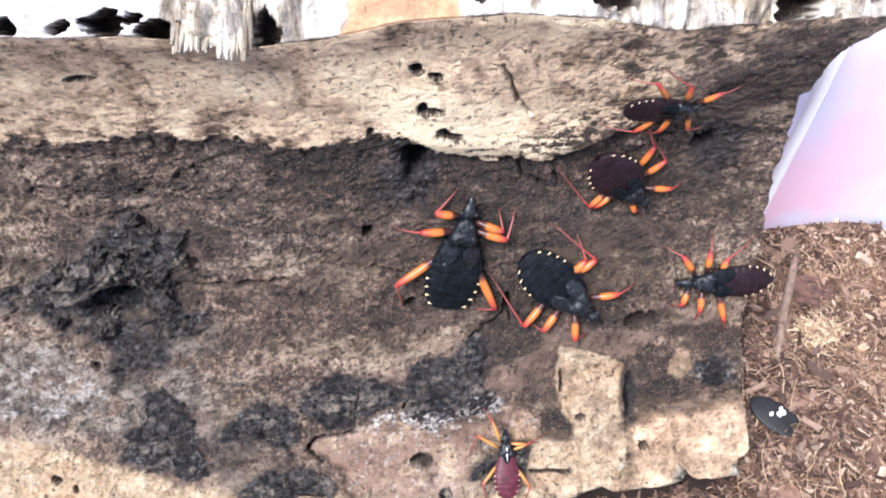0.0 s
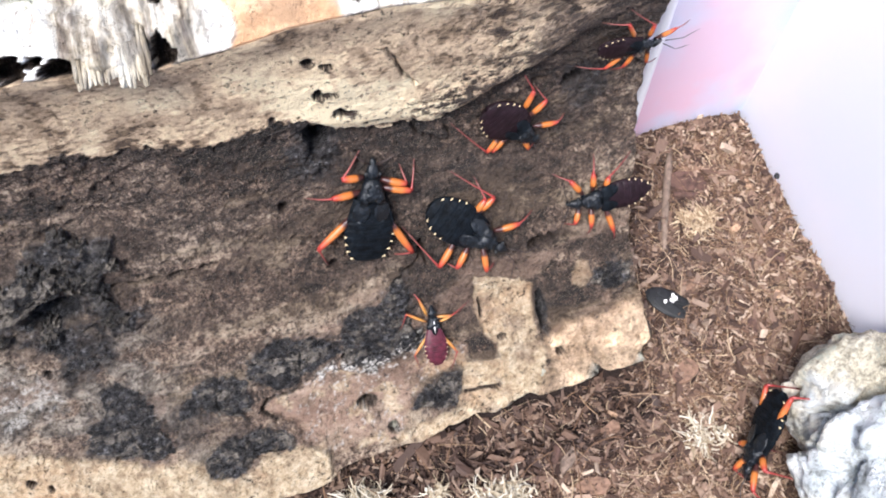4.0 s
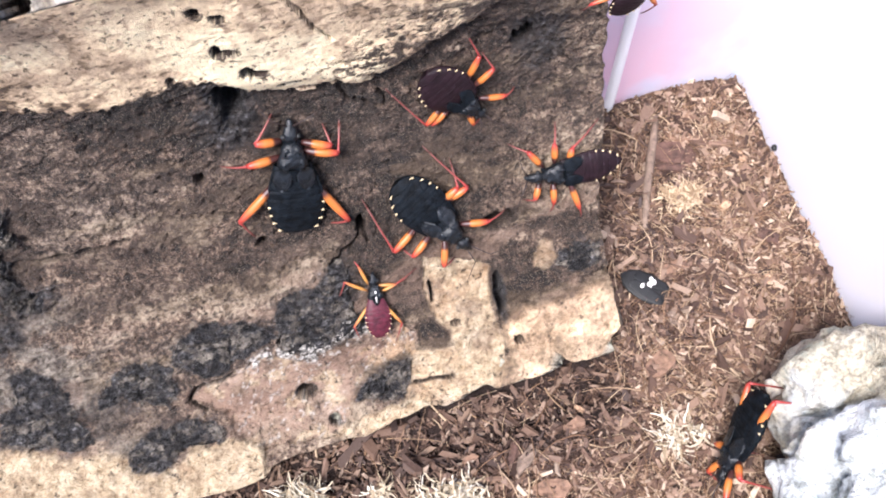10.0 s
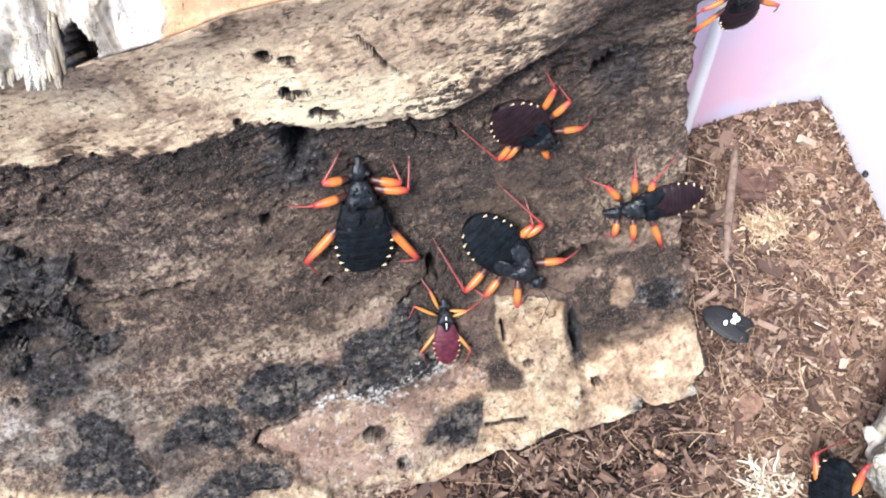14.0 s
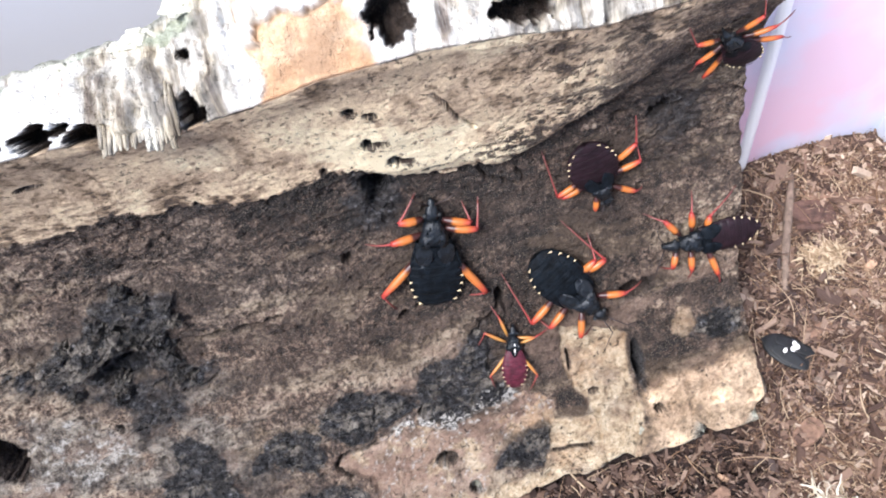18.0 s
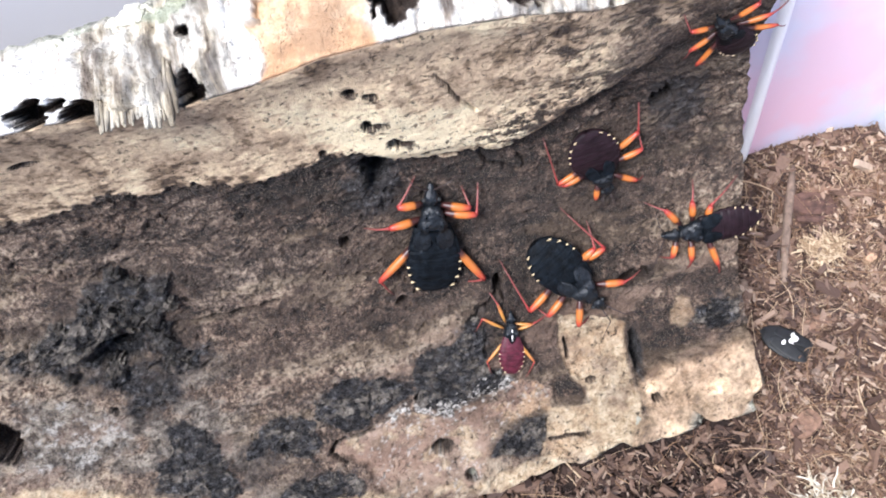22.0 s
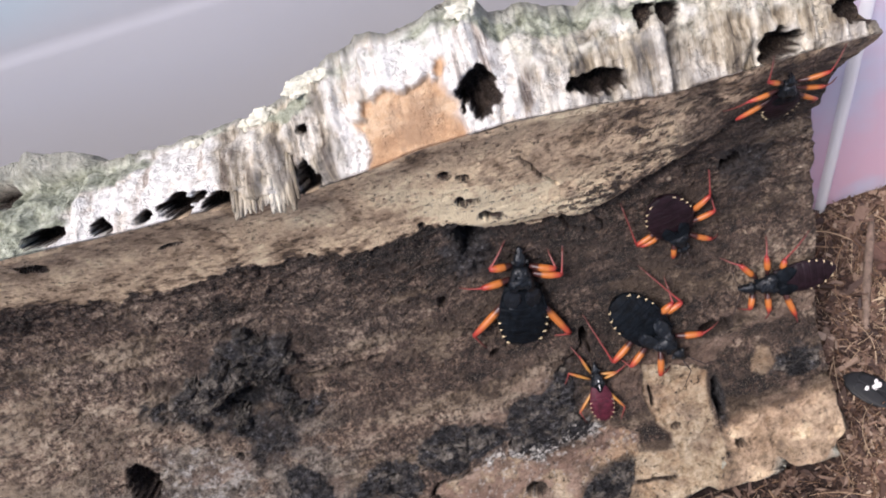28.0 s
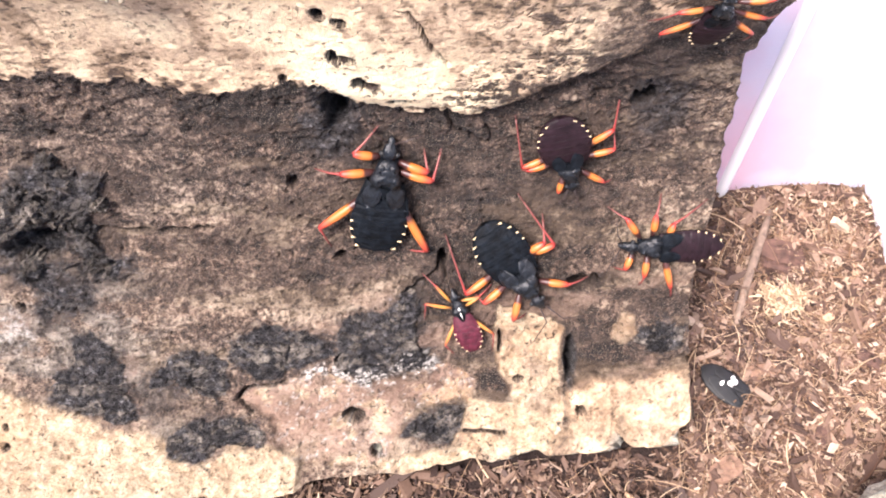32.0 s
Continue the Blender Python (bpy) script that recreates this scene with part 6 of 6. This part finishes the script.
bpy.data.objects["coir_fibres"].location.z = 0.0004
rx, ry = open_spots(260)
rv, rf = strands(len(rx), rx, ry, soil_z(rx, ry) + 0.0016, 0.024, 0.00030, 0.13, 0.10, 12)
tagged(link_mesh("coir_strands", rv.tolist(), rf.tolist(), M_FIBRE, None, True), "long pale coir strands looped over the substrate", "fibres", kind="stuff")


def irregular_plate(length, width, thick, seed, sides=11):
    """A flat broken piece with a ragged outline and a bevelled upper edge."""
    r = random.Random(seed)
    ring = []
    for k in range(sides):
        a = 2 * math.pi * k / sides
        g = r.uniform(0.72, 1.08)
        c, s = math.cos(a), math.sin(a)
        ring.append((length / 2 * g * math.copysign(abs(c) ** 0.7, c), width / 2 * g * math.copysign(abs(s) ** 0.7, s)))
    v, f = [], []
    for scale, z in ((0.96, 0.0), (1.0, thick * 0.4), (0.9, thick), (0.45, thick * r.uniform(0.9, 1.35))):
        for x, y in ring:
            v.append((x * scale, y * scale, z + thick * r.uniform(-0.16, 0.16)))
    for k in range(3):
        for c in range(sides):
            f.append((k * sides + c, k * sides + (c + 1) % sides, (k + 1) * sides + (c + 1) % sides, (k + 1) * sides + c))
    f.append(tuple(range(sides))[::-1])
    f.append(tuple(range(3 * sides, 4 * sides)))
    return v, f


M_PIECES = [plain("chip_reddish", (0.19, 0.112, 0.074), 0.85, 380, 0.5), plain("chip_dark", (0.080, 0.042, 0.031), 0.85, 380, 0.5), plain("chip_pale", (0.42, 0.27, 0.17), 0.85, 380, 0.4), plain("chip_grey", (0.17, 0.122, 0.092), 0.85, 380, 0.45)]
PIECES = [(-9, -33, 13, 9, 30, 0), (10, 1, 12, 6, 5, 0), (24, -23, 9, 5, 70, 1), (46, 4, 11, 6, -40, 1), (26, 46, 21, 12, -22, 1), (30, 52, 12, 5, -15, 0), (22, 40, 12, 4, -20, 1), (-43, -46, 10, 6, 20, 0), (-62, -53, 12, 5, 40, 3), (-56, -64, 15, 8, -10, 0), (-65, -49, 9, 4, 60, 1),
          (2, -18, 7, 4, 80, 3), (36, 20, 6, 4, 15, 2), (40, -12, 5, 3, 50, 2), (20, -42, 8, 4, 120, 0), (-26, -58, 7, 4, 10, 3)]
PIECES += [(-104, -62, 14, 6, 15, 3), (-118, -58, 10, 4, -20, 1), (-30, -75, 9, 6, 45, 0), (-76, -78, 12, 7, 30, 1), (-4, 58, 8, 5, 35, 0), (36, 60, 6, 4, 70, 0), (50, 38, 5, 3, 100, 2), (48, -30, 6, 4, 30, 0), (-10, 20, 6, 3, 85, 3), (-14, -10, 7, 4, 15, 0),
           (30, -4, 5, 3, 130, 3), (14, -60, 7, 5, 60, 1), (-48, -86, 11, 6, 5, 0), (-130, -70, 12, 6, 25, 1), (-38, -40, 6, 3, 140, 2), (-80, -48, 8, 3, 20, 0)]
TONES = ("reddish brown", "dark brown", "pale tan", "greyish brown")
for i, (px, py, length, width, turn, tone) in enumerate(PIECES):
    v, f = irregular_plate(length * MM, width * MM, (1.2 + 0.09 * length) * MM, i)
    ob = link_mesh("bark_chip", v, f, M_PIECES[tone], None, False)
    ob.matrix_world = pose(px * MM, py * MM, float(soil_z(np.array(px * MM), np.array(py * MM))) - 0.0003, 4 * math.sin(i * 2.1), 5 * math.cos(i * 1.7), turn)
    tagged(ob, TONES[tone] + " ragged bark chip lying on the substrate", "bark chip", "bark chips")


def build_twig():
    """A flat split twig half buried in the substrate."""
    pts = [Vector((24, 63, 4)) * MM, Vector((20, 54, 3.5)) * MM, Vector((15, 44, 3.5)) * MM, Vector((9, 31, 3)) * MM, Vector((4, 18, 2)) * MM]
    v, f, _ = tube(pts, [0.0010, 0.0016, 0.0017, 0.0016, 0.0010], 8)
    return tagged(link_mesh("twig", v, f, M_PIECES[3]), "greyish brown split twig lying on the substrate", "twig")


build_twig()


def moss(x, y, wide, n, rise, label, reach=0.005, material=None):
    n = int(n * 1.4)
    lump = rng.integers(0, 4, n)
    px, py = x + wide * 0.42 * np.cos(lump * 2.4 + x * 900) + rng.normal(0, wide * 0.16, n), y + wide * 0.26 * np.sin(lump * 2.4 + x * 900) + rng.normal(0, wide * 0.12, n)
    pz = soil_z(px, py) + rng.uniform(0.0005, 0.0040, n)
    v, f = strands(n, px, py, pz, reach * 0.75, 0.00040, 0.34, rise, 6)
    tuft = link_mesh("moss_tuft", (v - np.array([x, y, 0])).tolist(), f.tolist(), material or M_MOSS, None, False)
    tuft.location = (x, y, 0)
    return tagged(tuft, label, "moss", "dry moss tufts")


moss(-0.138, -0.049, 0.013, 420, 0.7, "pale dry moss tuft under the log's lower edge", 0.0055)
moss(-0.091, -0.060, 0.015, 420, 0.7, "bleached curly moss clump on the substrate")
moss(0.021, 0.026, 0.011, 230, 0.30, "straw coloured dry moss tuft beside the log's end", 0.006, M_STRAW)
moss(-0.010, -0.057, 0.013, 120, 0.3, "thin bleached moss sprig on the substrate")
moss(-0.112, -0.052, 0.006, 60, 0.6, "small pale moss tuft beneath the log")
moss(-0.165, -0.056, 0.009, 90, 0.5, "pale dry moss tuft under the log's lower edge")


def build_husk():
    """The glossy black remains of an insect with a white mark."""
    husk = tagged(new("insect_husk"), "glossy black dead insect husk with a white mark", "insect husk")
    v, f = loft([(-0.0115, 0.0006, 0.0008, 0.0006), (-0.0105, 0.0028, 0.0022, 0.0003), (-0.007, 0.0048, 0.0034, 0), (-0.001, 0.0054, 0.0038, 0), (0.005, 0.0047, 0.0034, 0), (0.0085, 0.0032, 0.0028, 0.0002), (0.0105, 0.0014, 0.0016, 0.0006), (0.0112, 0.0004, 0.0006, 0.001)], 22)
    link_mesh("body", v, f, M_SHELL, husk)
    for side in (-1, 1):
        v, f = loft([(-0.011, 0.0004, 0.0004, 0), (-0.008, 0.002, 0.0007, 0), (-0.001, 0.0026, 0.0009, 0), (0.0045, 0.0021, 0.0008, 0), (0.006, 0.0006, 0.0004, 0)], 12)
        w = link_mesh("wing_case", v, f, M_SHELL, husk)
        w.location, w.rotation_euler = (side * 0.0021, 0, 0.0031), (0, radians(side * 14), radians(side * 5))
    bm = bmesh.new()
    for k, (mx, my, mr) in enumerate([(0.0004, -0.0015, 0.0016), (0.0020, -0.0030, 0.0015), (-0.0008, 0.0006, 0.0013), (0.0030, -0.0014, 0.0010), (0.0012, -0.0024, 0.0016)]):
        bmesh.ops.create_icosphere(bm, subdivisions=2, radius=1, matrix=Matrix.Translation((mx, my, 0.0038)) @ Matrix.Diagonal((mr, mr * 0.9, 0.0006, 1)))
    part("white_mark", bm, M_CHALK, husk, "chalky white mark")
    husk.matrix_world = pose(-0.0045, -0.004, 0.0012, 4, 6, 46) @ Matrix.Diagonal((1.08, 0.80, 0.7, 1))
    return husk


build_husk()

# a dark dropping on the tub wall
bm = bmesh.new()
bmesh.ops.create_icosphere(bm, subdivisions=3, radius=0.0013)
for vert in bm.verts:
    vert.co *= 1 + 0.35 * noise.noise(vert.co * 1500)
me = bpy.data.meshes.new("dropping")
bm.to_mesh(me)
bm.free()
me.materials.append(M_SHELL)
speck = new("dropping", me)
speck.location = (X1 + 0.0001, 0.037, 0.006)
tagged(speck, "small black dropping stuck to the plastic wall", "dropping")


def motions():
    """Everything that moves."""
    walk(BUG_A, [(t, on_log(*r)) for t, *r in [(0, -109, 86, -118, 52.5), (3, -109, 87, -118, 53), (6, -110, 89, -116, 54), (9, -111, 90.5, -117, 55), (32, -110.7, 90.9, -118.2, 55.8)]])
    walk(BUG_B, [(t, on_log(*r)) for t, *r in [(0, -69, 44, -93, 65), (6, -69, 44, -93, 65), (7.6, -69, 44, -93, 65), (8.6, -66, 37, -85, 62), (9, -66, 37, -85, 62), (18, -66, 36, -85, 62), (32, -67, 36, -86, 62)]])
    walk(BUG_C, [(t, on_log(*r)) for t, *r in [(0, -57, 79, -73, 98), (6, -55, 79, -71, 96), (9, -56, 76, -71, 95), (13.5, -57, 77, -72, 95), (17.5, -60, 70.5, -66, 96), (32, -60, 69.5, -66, 95.5)]])
    walk(BUG_D, [(t, on_log(*r)) for t, *r in [(0, -45, 53, -14, 51.5), (32, -45, 53, -14, 51.5)]])
    walk(BUG_E, [(t, on_log(*r)) for t, *r in [(0, -100, 22, -101, 5), (2, -100, 28, -101, 11), (3.5, -99, 33, -101, 15), (5.5, -97, 36, -99, 20), (10, -98, 37, -100, 21), (13, -97, 40, -100, 24), (19, -96, 43, -100, 25), (25, -96, 43, -100, 26), (28, -97, 42, -98, 26), (30.5, -95, 42, -91, 27), (32, -95, 42, -89, 27)]])
    walk(BUG_F, [(t, on_log(*r)) for t, *r in [(0, -54, 131, -74, 132, 7), (1, -48, 132, -68, 132, 6.5), (2, -44, 133, -64, 130, 5), (3.5, -26, 125, -46, 124, 3.5), (5.5, -18, 107, -37, 124), (6.5, -17, 109, -36, 122), (8, -15, 114, -34, 121), (8.5, -15, 124, -26, 108), (9, -11, 123, -20, 102), (13, -19, 142, -18, 120), (13.5, -14, 137, -13, 113), (15.5, -28, 123, -13, 110), (16, -30, 127, -17, 115), (17, -33, 135, -21, 119), (19, -34.5, 137, -24, 119), (25, -39, 140, -28, 122), (28, -35, 149, -36, 129, 1.5), (32, -36, 150, -37, 130, 1.5)]])
    g = []
    side, tipped, behind = Vector((-0.95, 0.08, 0.0)), Vector((-0.85, 0.0, 0.40)), Vector((-0.75, -0.05, 0.55))
    for t, tail, head, up in [(0, (11.5, -57, 31), (-4, -78, 8), side), (10, (12.5, -58, 31), (-3, -77, 8), side), (11, (15.5, -60, 25), (-3, -69, 9), tipped), (12, (6.5, -60, 25), (0, -79, 8), behind), (13, (6.5, -58.5, 25), (-1, -78, 8), behind), (16, (6.5, -60, 25), (-1, -79, 8), behind), (18.5, (6.5, -73, 20), (-1, -92, 7), behind), (32, (6.5, -73, 20), (-1, -92, 7), behind)]:
        a, b = Vector(tail) * MM, Vector(head) * MM
        g.append((t, frame_pose(a + (b - a).normalized() * 17.5 * MM, b - a, up)))
    walk(BUG_G, g)


motions()
